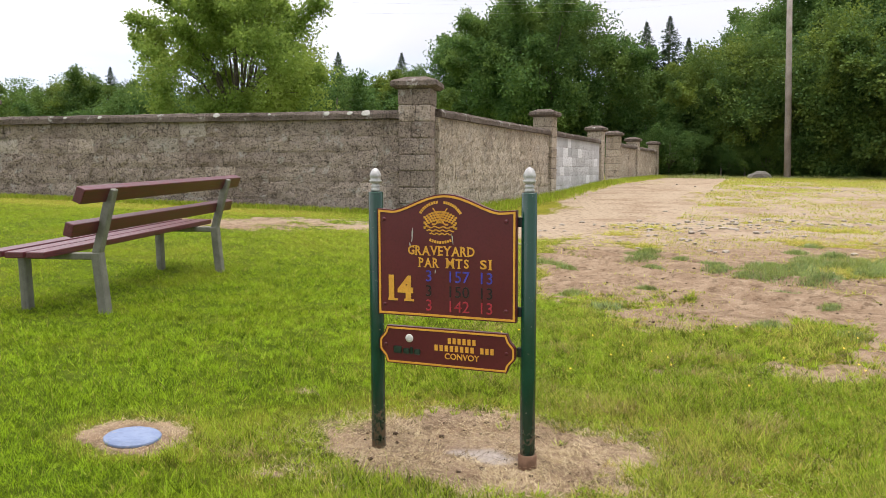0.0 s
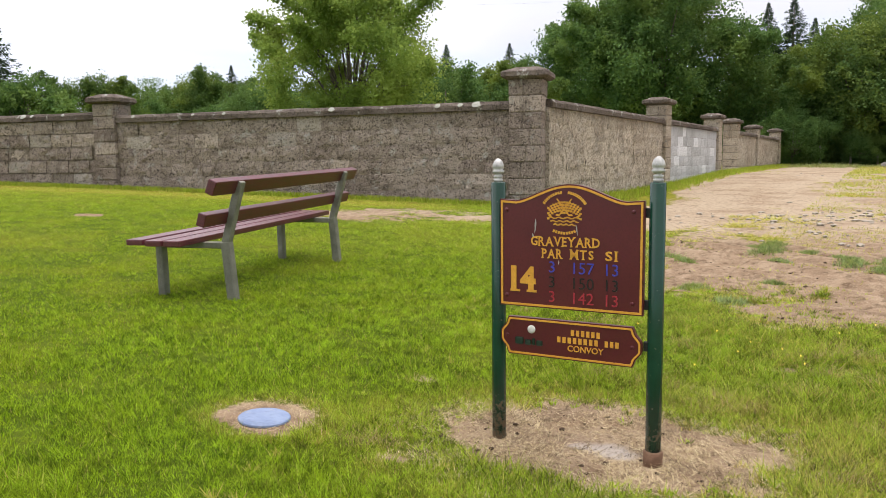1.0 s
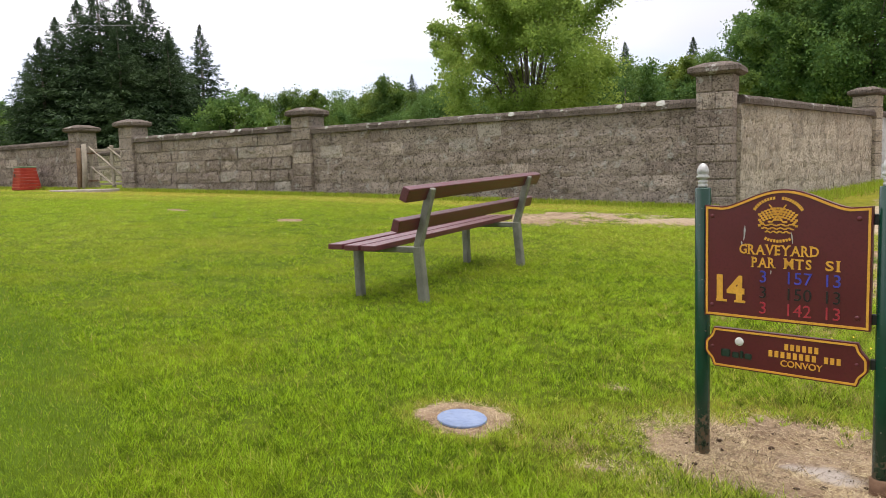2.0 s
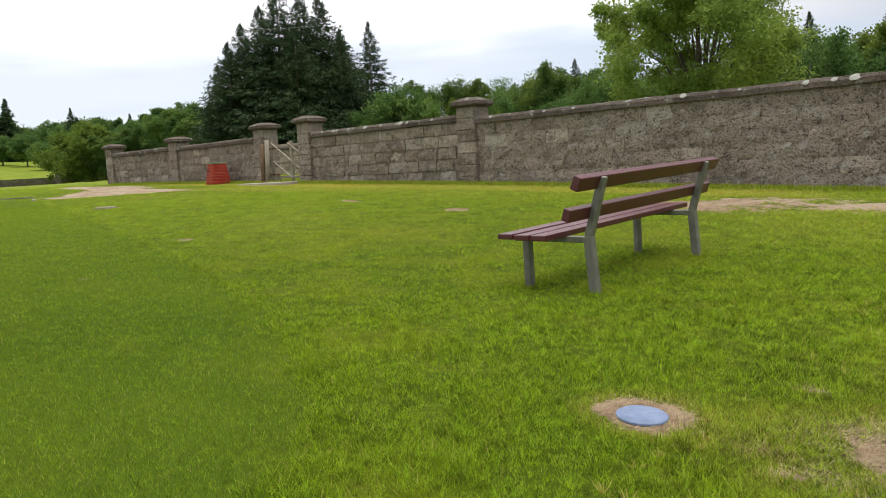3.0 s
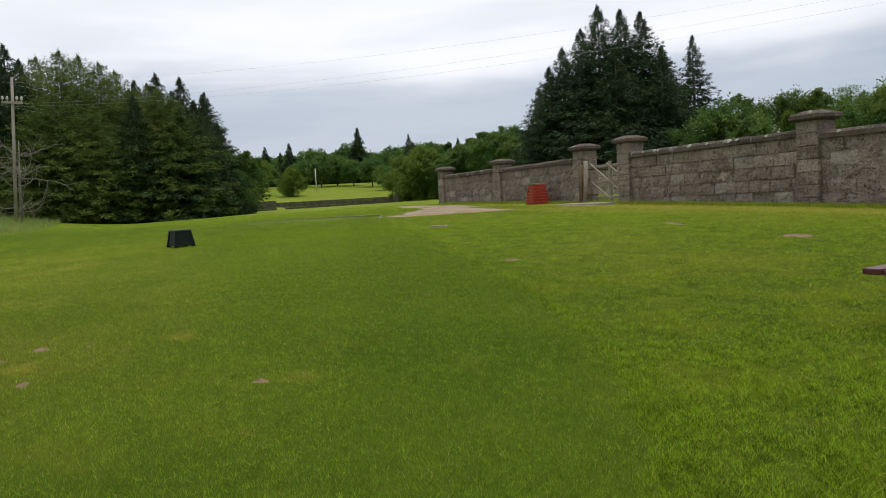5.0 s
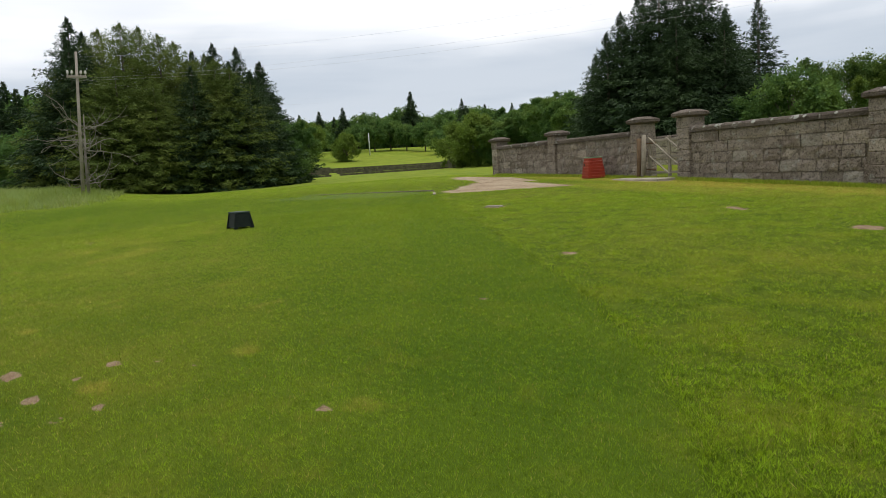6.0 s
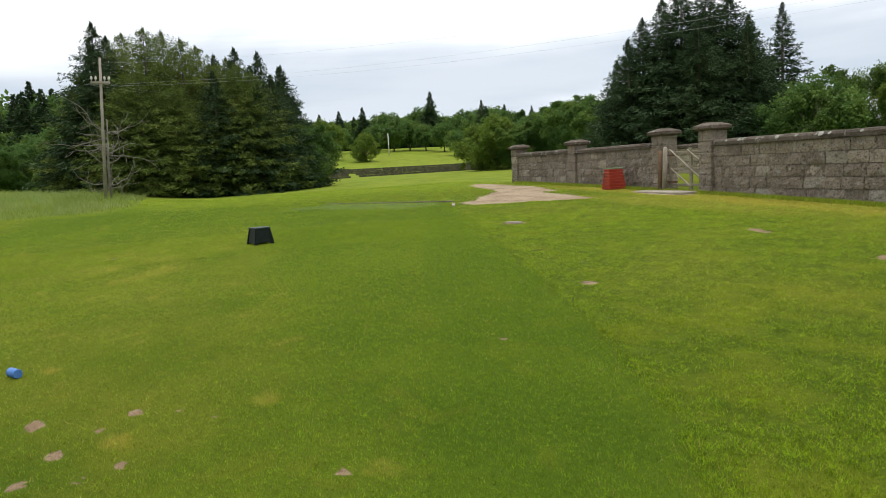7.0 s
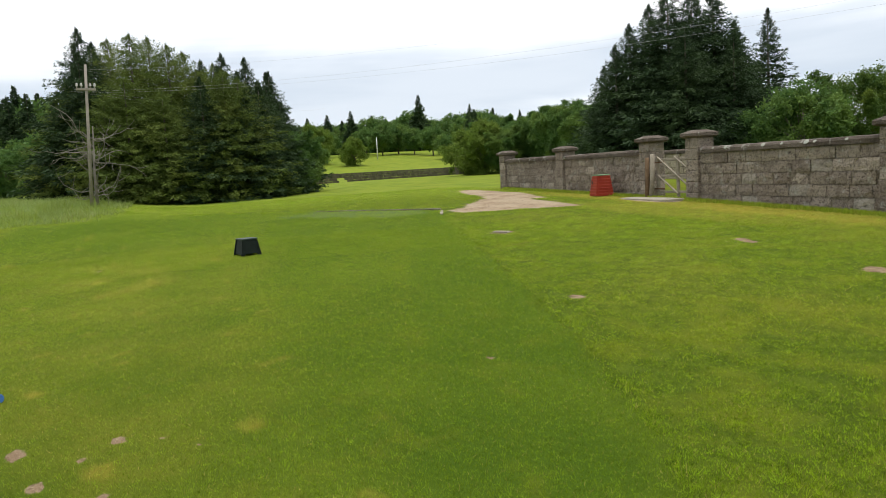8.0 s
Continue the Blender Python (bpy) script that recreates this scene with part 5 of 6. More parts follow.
def make_red_box():
    root = stand(thing("litter_box", "red tapered timber litter box with a green lid", "bin"), -17.95, 10.33, -8, 0.80)
    for side in range(4):
        m = Matrix.Rotation(side * math.pi / 2, 4, "Z")
        for k in range(7):
            bm = bmesh.new()
            z = 0.05 + k * 0.095
            wd = 0.300 - 0.0125 * k
            add_box(bm, (wd * 2 - 0.02, 0.025, 0.088), m @ Matrix.Translation((0, -wd, z)) @ Matrix.Rotation(radians(8), 4, "X"), 0.005)
            part("board", bm, M_REDBOX, root)
    bm = bmesh.new()
    add_box(bm, (0.47, 0.47, 0.03), Matrix.Translation((0, 0, 0.69)), 0.008)
    part("lid", bm, M_GREENLID, root)
    # solid black disc stands for the hole; no opening is cut
    bm = bmesh.new()
    add_lathe(bm, [(0.05, 0), (0.05, 0.01)], 16, Matrix.Translation((-0.12, -0.262, 0.45)) @ Matrix.Rotation(radians(90), 4, "X"))
    part("hole_disc", bm, M_BLACK_PAINT, root)
    return root


make_red_box()


def make_stool():
    root = stand(thing("step_stool", "dark green plastic step stool on the tee", "stool"), -13.0, 0.66, 18, 0.80)
    bm = bmesh.new()
    add_box(bm, (0.36, 0.34, 0.03), Matrix.Translation((0, 0, 0.335)), 0.01, 2)
    part("tread", bm, M_STOOLTOP, root)
    for sx in (-1, 1):
        bm = bmesh.new()
        plate(bm, [(-0.22, 0), (-0.14, 0), (-0.12, 0.04), (0.12, 0.04), (0.14, 0), (0.22, 0), (0.165, 0.32), (-0.165, 0.32)], -0.012, 0.012)
        ob = part("side_panel", bm, M_STOOL, root)
        ob.matrix_basis = Matrix.Translation((sx * 0.20, 0, 0)) @ Matrix.Rotation(radians(90), 4, "Z") @ Matrix.Rotation(radians(-8 * sx), 4, "X")
    for sy in (-1, 1):
        bm = bmesh.new()
        plate(bm, [(-0.225, 0.03), (0.225, 0.03), (0.175, 0.32), (-0.175, 0.32)], -0.011, 0.011)
        ob = part("end_panel", bm, M_STOOL, root)
        ob.matrix_basis = Matrix.Translation((0, sy * 0.185, 0)) @ Matrix.Rotation(radians(8 * sy), 4, "X")
    return root


make_stool()

for (ax, ay), (ex, ey), high_, mat_, words in (((-21.4, 3.24), (-18.02, 5.78), 0.018, M_EDGING, "dark weathered edging board along the front of the tee"),
                                               ((-18.0, 5.80), (-16.75, 5.36), 0.022, M_GATEWOOD, "pale short edging board at the tee's corner")):
    board = thing("tee_edging", words, "edging", Matrix.Translation(((ax + ex) / 2, (ay + ey) / 2, float(gz((ax + ex) / 2, (ay + ey) / 2)))) @ Matrix.Rotation(math.atan2(ey - ay, ex - ax), 4, "Z"))
    bm = bmesh.new()
    add_box(bm, (math.hypot(ex - ax, ey - ay), 0.07, 0.16 + high_), Matrix.Translation((0, 0, -0.08 + high_ / 2)), 0.008)
    part("board", bm, mat_, board)

marker = stand(thing("tee_marker", "blue wooden tee marker lying on the grass", "marker"), -5.80, -1.55, 35, 0.74)
bm = bmesh.new()
add_lathe(bm, [(0.040, -0.075), (0.043, -0.07), (0.043, 0.07), (0.040, 0.075)], 18, Matrix.Translation((0, 0, 0.045)) @ Matrix.Rotation(radians(90), 4, "Y"))
part("cut_log", bm, M_BLUE, marker)

for fx, fy, sx, sy, turn, words in ((-12.5, 5.02, 0.16, 0.06, 30, "small weathered board lying in the turf"),):
    slab = stand(thing("turf_slab", words, "slab"), fx, fy, turn)
    bm = bmesh.new()
    add_box(bm, (sx * 2, sy * 2, 0.05), Matrix.Translation((0, 0, 0.0)), 0.012)
    part("slab", bm, M_FLAG if sx > 0.4 else M_GATEWOOD, slab)


def make_gate():
    """An open-work timber gate that stands ajar between the gate pillars."""
    g = float(gz(-15.5, 10.9))
    root = thing("timber_gate", "bleached timber field gate standing ajar", "gate", Matrix.Translation((-16.10, 10.80, g)) @ Matrix.Rotation(radians(8), 4, "Z"))
    w, h = 1.26, 1.0
    for z in (0.14, 0.52, 0.92):
        bm = bmesh.new()
        add_box(bm, (w, 0.03, 0.06), Matrix.Translation((w / 2, 0, z)), 0.006)
        part("rail", bm, M_GATEWOOD, root)
    for x, wide in ((0.045, 0.09), (w * 0.56, 0.08), (w - 0.04, 0.075)):
        bm = bmesh.new()
        add_box(bm, (wide, 0.05, h), Matrix.Translation((x, -0.002, 0.52)), 0.006)
        part("stile", bm, M_GATEWOOD, root)
    for a, b in (((0.05, 1.0), (w * 0.98, 0.16)), ((w * 0.5, 0.98), (w, 0.55)), ((0.05, 0.56), (w * 0.58, 0.10))):
        v = Vector((b[0] - a[0], 0, b[1] - a[1]))
        bm = bmesh.new()
        add_box(bm, (0.06, 0.025, v.length), Matrix.Translation(((a[0] + b[0]) / 2, -0.035, (a[1] + b[1]) / 2)) @ v.to_track_quat("Z", "Y").to_matrix().to_4x4(), 0.004)
        part("brace", bm, M_GATEWOOD, root)
    for z in (0.22, 0.86):
        bm = bmesh.new()
        add_box(bm, (0.34, 0.012, 0.035), Matrix.Translation((0.12, -0.034, z)), 0.003)
        part("strap_hinge", bm, M_RUST, root)
    return root


make_gate()
for px, py, lean_, top_, mat_, words in ((-16.02, 10.60, 0.05, 1.06, M_GATEWOOD, "pale leaning timber post beside the gate pillar"),
                                         (-16.17, 10.56, 0.02, 0.98, M_OLDPOST, "brown split timber post beside the gate pillar")):
    gate_post = stand(thing("gate_post", words, "post", None, "gate posts"), px, py, 10)
    bm = bmesh.new()
    add_tube(bm, [(-lean_, 0, -0.1), (-lean_ * 0.2, 0.01, 0.5), (lean_ * 0.6, 0, top_)], [0.062, 0.056, 0.050], 9)
    part("shaft", bm, mat_, gate_post)
step_slab = stand(thing("gate_slab", "worn flagstone threshold before the gate", "slab"), -15.6, 10.25, 0)
bm = bmesh.new()
add_box(bm, (1.9, 0.5, 0.08), Matrix.Translation((0, 0, 0.0)), 0.015)
part("slab", bm, M_FLAG, step_slab)


def make_pole(name, label, x, y, height, radius, arms, turn, lean):
    root = stand(thing(name, label, "pole"), x, y, turn)
    root.matrix_basis = Matrix.Translation(root.location) @ Matrix.Rotation(radians(lean[1]), 4, Vector((math.cos(radians(lean[0])), math.sin(radians(lean[0])), 0))) @ Matrix.Rotation(radians(turn), 4, "Z")
    bm = bmesh.new()
    add_tube(bm, [(0.0, 0, -0.3), (0.0, 0, height * 0.5), (0, 0, height)], [radius, radius * 0.85, radius * 0.7], 12)
    part("shaft", bm, M_POLE, root)
    for z, half in arms:
        bm = bmesh.new()
        add_box(bm, (half * 2, 0.07, 0.09), Matrix.Translation((0, -radius, z)), 0.008)
        arm = part("crossarm", bm, M_POLE, root)
        for sx in (-0.9, -0.45, 0.45, 0.9):
            bm = bmesh.new()
            add_lathe(bm, [(0.015, 0), (0.015, 0.06), (0.05, 0.07), (0.05, 0.10), (0.03, 0.12), (0.045, 0.14), (0.02, 0.18)], 10, Matrix.Translation((sx * half, -radius, z + 0.045)))
            part("insulator", bm, M_CERAMIC, arm)
    return root


def make_wire(points):
    bm = bmesh.new()
    add_tube(bm, points, [0.0016] * len(points), 4)
    return bm


PX, PY = at_bearing(-96.0, 31)
make_pole("utility_pole", "silvered timber utility pole with crossarms at the trees", PX, PY, 5.2, 0.066, ((4.30, 0.34),), 80, (-6.0, -3.2))
QX, QY = at_bearing(15.25, 36.5)
make_pole("tall_utility_pole", "tall plain silvered timber utility pole in the yard", QX, QY, 8.9, 0.15, ((8.0, 0.9),), -45, (75.0, -1.6))
for k in range(3):
    a = Vector((PX + 0.25 * (k - 1), PY + 0.3 * (1 - k), float(gz(PX, PY)) + (4.2, 5.0, 4.2)[k]))
    b = Vector((QX + 0.7 * (k - 1), QY + 0.7 * (1 - k), 8.45))
    wire = thing("power_line", "thin sagging overhead power line", "cable", None, "overhead lines")
    pts = [a.lerp(b, i / 24) - Vector((0, 0, 2.05 * 4 * (i / 24) * (1 - i / 24))) for i in range(25)]
    part("cable", make_wire(pts), M_WIRE, wire)

RX, RY = at_bearing(-79.0, 78)
for k in range(3):
    a = Vector((PX, PY + 0.3 * (k - 1), float(gz(PX, PY)) + (4.25, 5.05, 4.25)[k]))
    b = Vector((RX, RY + 0.5 * (k - 1), 8.4 + 0.4 * (k == 1)))
    wire = thing("power_line", "thin sagging overhead power line", "cable", None, "overhead lines")
    pts = [a.lerp(b, i / 16) - Vector((0, 0, 0.5 * 4 * (i / 16) * (1 - i / 16))) for i in range(17)]
    part("cable", make_wire(pts), M_WIRE, wire)

for fx, fy, h in ((6.0, 37.5, 0.95), (7.3, 37.8, 0.85), (8.4, 37.9, 0.7)):
    fp = stand(thing("fence_post", "thin grey timber fence post before the trees", "post", None, "fence posts"), fx, fy, fx * 30)
    bm = bmesh.new()
    add_tube(bm, [(0, 0, -0.1), (0.01, 0, h)], [0.05, 0.045], 7)
    part("shaft", bm, M_DEADWOOD, fp)


def stone_mesh(bm, rng, size, place):
    made = bmesh.ops.create_icosphere(bm, subdivisions=2, radius=1.0)
    ph = rng.uniform(0, 9)
    for v in made["verts"]:
        k = 1 + 0.25 * noise.noise(v.co * 1.3 + Vector((ph, ph, 0)))
        v.co = Vector((v.co.x * size[0] * k, v.co.y * size[1] * k, max(-0.3, v.co.z) * size[2] * k)) + Vector(place)


rock = stand(thing("boulder", "pale rounded boulder at the edge of the yard", "rock"), 8.3, 34.5, 20)
bm = bmesh.new()
stone_mesh(bm, random.Random(3), (0.55, 0.4, 0.34), (0, 0, 0.02))
part("stone", bm, M_BOULDER, rock)


def field_wall(name, label, a, b, height, thick=0.4, seed=0):
    """A low dry-stone wall of uneven stones."""
    rng = random.Random(seed)
    a, b = Vector(a), Vector(b)
    d = b - a
    length = d.length
    bm = bmesh.new()
    rows = max(2, round(height / 0.2))
    for r in range(rows):
        x = rng.uniform(-0.3, 0)
        while x < length:
            w = rng.uniform(0.35, 0.8)
            p = a + d.normalized() * (x + w / 2)
            z = float(gz(p.x, p.y)) - 0.05 + (r + 0.5) * height / rows
            add_box(bm, (w * 0.96, thick * rng.uniform(0.9, 1.1), height / rows * rng.uniform(0.88, 1.02)),
                    Matrix.Translation((p.x, p.y, z)) @ Matrix.Rotation(math.atan2(d.y, d.x) + rng.uniform(-0.04, 0.04), 4, "Z"))
            x += w
    root = part(name, bm, M_STONE)
    return tagged(root, label, "wall", kind="structure")


W = [at_bearing(b, d) for b, d in ((-81.5, 66), (-79.0, 66), (-78.2, 68), (-70.2, 68), (-82.0, 84), (-69.8, 84))]
field_wall("field_wall_1", "low rough stone wall across the fairway", W[0], W[1], 0.85, seed=1)
field_wall("field_wall_2", "low rough stone wall across the fairway", W[2], W[3], 0.45, seed=2)
field_wall("field_wall_3", "low stone retaining wall below the upper field", W[4], W[5], 0.55, seed=3)
for b in (-69.7, -67.9):
    gp = stand(thing("stone_pier", "squat stone pier at the end of a field wall", "pier", None, "stone piers"), *at_bearing(b, 67), b)
    bm = bmesh.new()
    add_box(bm, (0.6, 0.6, 0.95), Matrix.Translation((0, 0, 0.42)), 0.03)
    add_box(bm, (0.7, 0.7, 0.12), Matrix.Translation((0, 0, 0.95)), 0.03)
    part("pier", bm, M_STONE, gp)
fl = stand(thing("field_pole", "thin pale pole on the upper field", "pole"), *at_bearing(-75.8, 118), 0)
bm = bmesh.new()
add_tube(bm, [(0, 0, -0.2), (0, 0, 3.4)], [0.09, 0.06], 8)
part("shaft", bm, M_WHITE, fl)

# dead branches round the foot of the utility pole
dead = stand(thing("dead_thorn", "bare grey dead thorn tree beside the pole", "dead tree"), *at_bearing(-95.6, 31.6), 0)
drng = random.Random(12)
for k in range(30):
    bm = bmesh.new()
    a = drng.uniform(0, math.tau)
    ln = drng.uniform(0.9, 2.4)
    z0 = drng.uniform(0.2, 2.6)
    pts, d = [Vector((drng.uniform(-0.15, 0.15), drng.uniform(-0.15, 0.15), z0))], Vector((math.cos(a), math.sin(a), drng.uniform(-0.3, 0.5)))
    for i in range(7):
        d = (d + Vector((drng.uniform(-1, 1), drng.uniform(-1, 1), drng.uniform(-1, 1))) * 0.55).normalized()
        pts.append(pts[-1] + d * ln / 7)
    add_tube(bm, pts, [0.022 - 0.0026 * i for i in range(8)], 5, False)
    for i in (2, 3, 5):
        e = (d + Vector((drng.uniform(-1, 1), drng.uniform(-1, 1), drng.uniform(-1, 1))) * 1.4).normalized()
        add_tube(bm, [pts[i], pts[i] + e * 0.25, pts[i] + e * 0.5 + Vector((drng.uniform(-0.1, 0.1), 0, 0.08))], [0.011, 0.008, 0.004], 4, False)
    part("branch", bm, M_DEADWOOD, dead)
bm = bmesh.new()
add_tube(bm, [(0.1, 0, -0.2), (0.05, 0, 1.2), (0, 0.1, 3.0)], [0.07, 0.05, 0.015], 7)
part("trunk", bm, M_DEADWOOD, dead)

# ---- grass ----


def make_blade_material(name, a, b, dry):
    n = Nodes(name, 0.6, 0.08)
    c = n.mix(n.island(), a, b)
    c = n.mix(n.step(n.noise(9, 4, 0.6), 0.5, 0.66, 0, 0.65), c, tuple(v * 0.75 for v in a))
    c = n.mix(n.step(n.noise(30, 4, 0.7), 0.50, 0.61, 0, 0.8), c, tuple(v * 0.38 for v in a))
    c = n.mix(n.step(n.noise(85, 3, 0.7), 0.52, 0.62, 0, 0.75), c, tuple(v * 0.30 for v in a))
    c = n.mix(n.step(n.noise(24, 4, 0.7), 0.50, 0.60, 0, 0.7), c, (min(1, b[0] * 1.4), min(1, b[1] * 1.3), b[2]))
    c = n.mix(n.step(n.noise(70, 3, 0.7), 0.54, 0.62, 0, 0.6), c, (min(1, b[0] * 1.5), min(1, b[1] * 1.35), b[2] * 1.5))
    c = n.mix(n.step(n.noise(1.6, 4), 0.42, 0.68, 0, 0.38), c, (0.27, 0.33, 0.016))
    # far blades even out to a lighter colour: less grain, painted brightness
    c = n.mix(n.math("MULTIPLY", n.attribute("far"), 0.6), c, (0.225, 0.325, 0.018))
    c = n.mix(n.step(n.attribute("stripe"), 0, 1, 0, 0.30), c, (0.090, 0.180, 0.007))
    c = n.mix(n.step(n.attribute("tee"), 0, 1, 0, 0.36), c, (0.205, 0.255, 0.026))
    c = n.mix(n.attribute("dry"), c, dry)
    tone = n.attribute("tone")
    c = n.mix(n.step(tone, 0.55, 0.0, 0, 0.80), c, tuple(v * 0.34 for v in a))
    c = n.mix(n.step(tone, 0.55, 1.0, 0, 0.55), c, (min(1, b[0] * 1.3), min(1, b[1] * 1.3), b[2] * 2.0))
    n.done(c)
    tr = n.t.nodes.new("ShaderNodeBsdfTranslucent")
    n.put(tr.inputs["Color"], c)
    mixer = n.t.nodes.new("ShaderNodeMixShader")
    mixer.inputs[0].default_value = 0.4
    n.t.links.new(n.b.outputs[0], mixer.inputs[1])
    n.t.links.new(tr.outputs[0], mixer.inputs[2])
    n.t.links.new(mixer.outputs[0], n.t.nodes["Material Output"].inputs["Surface"])
    return n.m


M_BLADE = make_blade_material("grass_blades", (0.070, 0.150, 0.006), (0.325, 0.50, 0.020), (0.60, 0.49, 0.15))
M_STRAW = simple("dry_straw", (0.46, 0.36, 0.19), (0.62, 0.52, 0.32), 40, 0.8, 0.2)
M_THATCH = simple("dead_thatch", (0.26, 0.19, 0.085), (0.50, 0.39, 0.19), 40, 0.9, 0.1)
M_DEBRIS = simple("dark_dead_debris", (0.09, 0.065, 0.04), (0.24, 0.185, 0.11), 50, 0.9, 0.1)
M_CLOD = simple("dark_soil_clod", (0.055, 0.038, 0.024), (0.10, 0.07, 0.045), 60, 0.95, 0.1)
M_WEED = make_blade_material("weed_blades", (0.19, 0.28, 0.09), (0.32, 0.42, 0.15), (0.40, 0.36, 0.17))


def blades(name, label, x, y, h, width, material, dry, seed, lean=0.5, outward=None, on_soil=False):
    """Single-triangle blades rooted in the ground at x, y."""
    rng = np.random.default_rng(seed)
    n = len(x)
    a = rng.uniform(0, math.tau, n)
    z = gz(x, y) + turf_relief(x, y) - 0.008 + (soil_relief(x, y) if on_soil else 0.0)
    ca, sa = np.cos(a), np.sin(a)
    tilt = rng.normal(size=(n, 2)) * (lean * h)[:, None]
    if outward is not None:
        tilt = tilt + outward * h[:, None]
    v = np.empty((n, 3, 3), np.float32)
    v[:, 0] = np.stack([x - ca * width, y - sa * width, z], -1)
    v[:, 1] = np.stack([x + ca * width, y + sa * width, z], -1)
    v[:, 2] = np.stack([x + tilt[:, 0], y + tilt[:, 1], z + 0.008 + h], -1)
    ob = raw_mesh(name, v.reshape(-1, 3), np.arange(n * 3).reshape(-1, 3), material)
    layer = ob.data.attributes.new("dry", "FLOAT", "POINT")
    layer.data.foreach_set("value", np.repeat(np.clip(dry, 0, 1), 3).astype(np.float32))
    # neighbouring blades of a tuft share a tone
    cell = (0.02 - 0.006 * (tee_amount(x, y) > 0.5)) * 2.0 ** np.floor(np.log2(np.maximum(np.hypot(x, y), 1.0) / 1.6))
    jx, jy = x + 0.4 * cell * np.sin(y / cell * 2.1), y + 0.4 * cell * np.sin(x / cell * 1.7)
    tone = np.abs(np.sin(np.floor(jx / cell) * 12.9898 + np.floor(jy / cell) * 78.233) * 43758.5453) % 1.0
    # far tufts get a lighter tone, which puts lit blade tips into colour
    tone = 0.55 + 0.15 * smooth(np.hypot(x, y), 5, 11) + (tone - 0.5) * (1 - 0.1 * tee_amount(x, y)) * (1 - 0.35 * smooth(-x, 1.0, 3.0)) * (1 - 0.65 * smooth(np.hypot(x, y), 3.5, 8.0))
    # shade of the step along the tee's edge, put into the blade tone
    edge_in = tee_edge(x) + 0.03 * np.sin(x * 3.1) + 0.02 * np.sin(x * 7.7) - y
    tone = tone * (1 - (0.35 + 0.35 * wobble(x, y, 2.3, 4)) * smooth(edge_in, -0.10, -0.03) * (1 - smooth(edge_in, 0.0, 0.04)) * smooth(-x, 4.0, 6.5) * (1 - smooth(-x, 16.5, 18)))
    layer = ob.data.attributes.new("tone", "FLOAT", "POINT")
    layer.data.foreach_set("value", np.repeat(tone, 3).astype(np.float32))
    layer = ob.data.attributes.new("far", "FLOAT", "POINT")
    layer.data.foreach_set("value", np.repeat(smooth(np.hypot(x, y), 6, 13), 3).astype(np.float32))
    layer = ob.data.attributes.new("stripe", "FLOAT", "POINT")
    layer.data.foreach_set("value", np.repeat(stripe_amount(x, y), 3).astype(np.float32))
    layer = ob.data.attributes.new("tee", "FLOAT", "POINT")
    layer.data.foreach_set("value", np.repeat(np.maximum(tee_amount(x, y), (0.35 + 0.25 * wobble(x, y, 0.7, 2)) * smooth(-x, 1.8, 4.5) * (1 - 0.8 * smooth(y, 2.5, 5.0))), 3).astype(np.float32))
    return tagged(ob, label, "grass", kind="stuff")


grng = np.random.default_rng(77)
N = 2150000
rad = np.abs(1.1 + 14.0 * grng.random(N) ** 1.35 + grng.normal(size=N) * 0.22)
ang = np.radians(grng.uniform(-124, 46, N) + grng.normal(size=N) * 9 * (grng.random(N) < 0.5))
behind = np.arange(N) < 400000
rad = np.where(behind, 19.0 * grng.random(N) ** 0.6, rad)
ang = np.where(behind, grng.uniform(0, math.tau, N), ang)
beyond_ = np.arange(N) >= N - 330000
rad = np.where(beyond_, 12.0 + 20.0 * grng.random(N), rad)
ang = np.where(beyond_, np.radians(grng.uniform(-122, -52, N)), ang)
bx, by = 0.0 + rad * np.sin(ang), -0.25 + rad * np.cos(ang)
teeness = tee_amount(bx, by)
bare_here = bare_amount(bx, by) + grng.normal(size=N) * 0.10
keep = (bare_here < 0.42) & (by < 10.6)
bx, by, rad, teeness, bare_here, behind = bx[keep], by[keep], rad[keep], teeness[keep], bare_here[keep], behind[keep]
n_b = len(bx)
clumpy = 0.5 + 0.5 * wobble(bx, by, 5.0, 3) + 0.3 * wobble(bx, by, 13.0, 8)
tall = np.where(teeness > 0.5, 0.009 + 0.013 * grng.random(n_b), (0.010 + 0.010 * grng.random(n_b) + smooth(bx, -4.5, -1.5) * (0.005 + 0.024 * grng.random(n_b) ** 2.5)) * (0.45 + 0.95 * clumpy) * (1 + 0.45 * smooth(bx, -1.0, 0.6)))
fringe = tee_edge(bx) - by
fringe = smooth(fringe, -0.16, -0.05) * (1 - smooth(fringe, -0.05, 0.0)) * smooth(-bx, 1.8, 2.6)
tall = tall * (1 + 0.7 * fringe)
thick = (0.0008 + 0.00040 * rad) * np.where(teeness > 0.5, 0.8, 1.0)
away = behind & ((by < -0.25 - 0.62 * np.abs(bx + 0.0)) | ((bx > 0) & (by < bx)) | (rad < 1.1))
thick = np.where(away, 0.0065, thick)
dryness = 0.05 * smooth(rad, 3, 9) * (teeness < 0.5) + 0.85 * yellow_amount(bx, by) * grng.random(n_b) + (grng.random(n_b) < 0.04 + 0.12 * smooth(bx, -1.2, 0.5)) * 0.8 + 0.5 * smooth(bare_here, 0.15, 0.42) * grng.random(n_b) + 0.34 * smooth(bx + 0.15 * by, 0.1, 0.9) * grng.random(n_b)
# blades lie flatter with distance, so far turf catches more skylight
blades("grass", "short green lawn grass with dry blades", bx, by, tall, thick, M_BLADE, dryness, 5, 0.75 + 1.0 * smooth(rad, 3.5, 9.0))

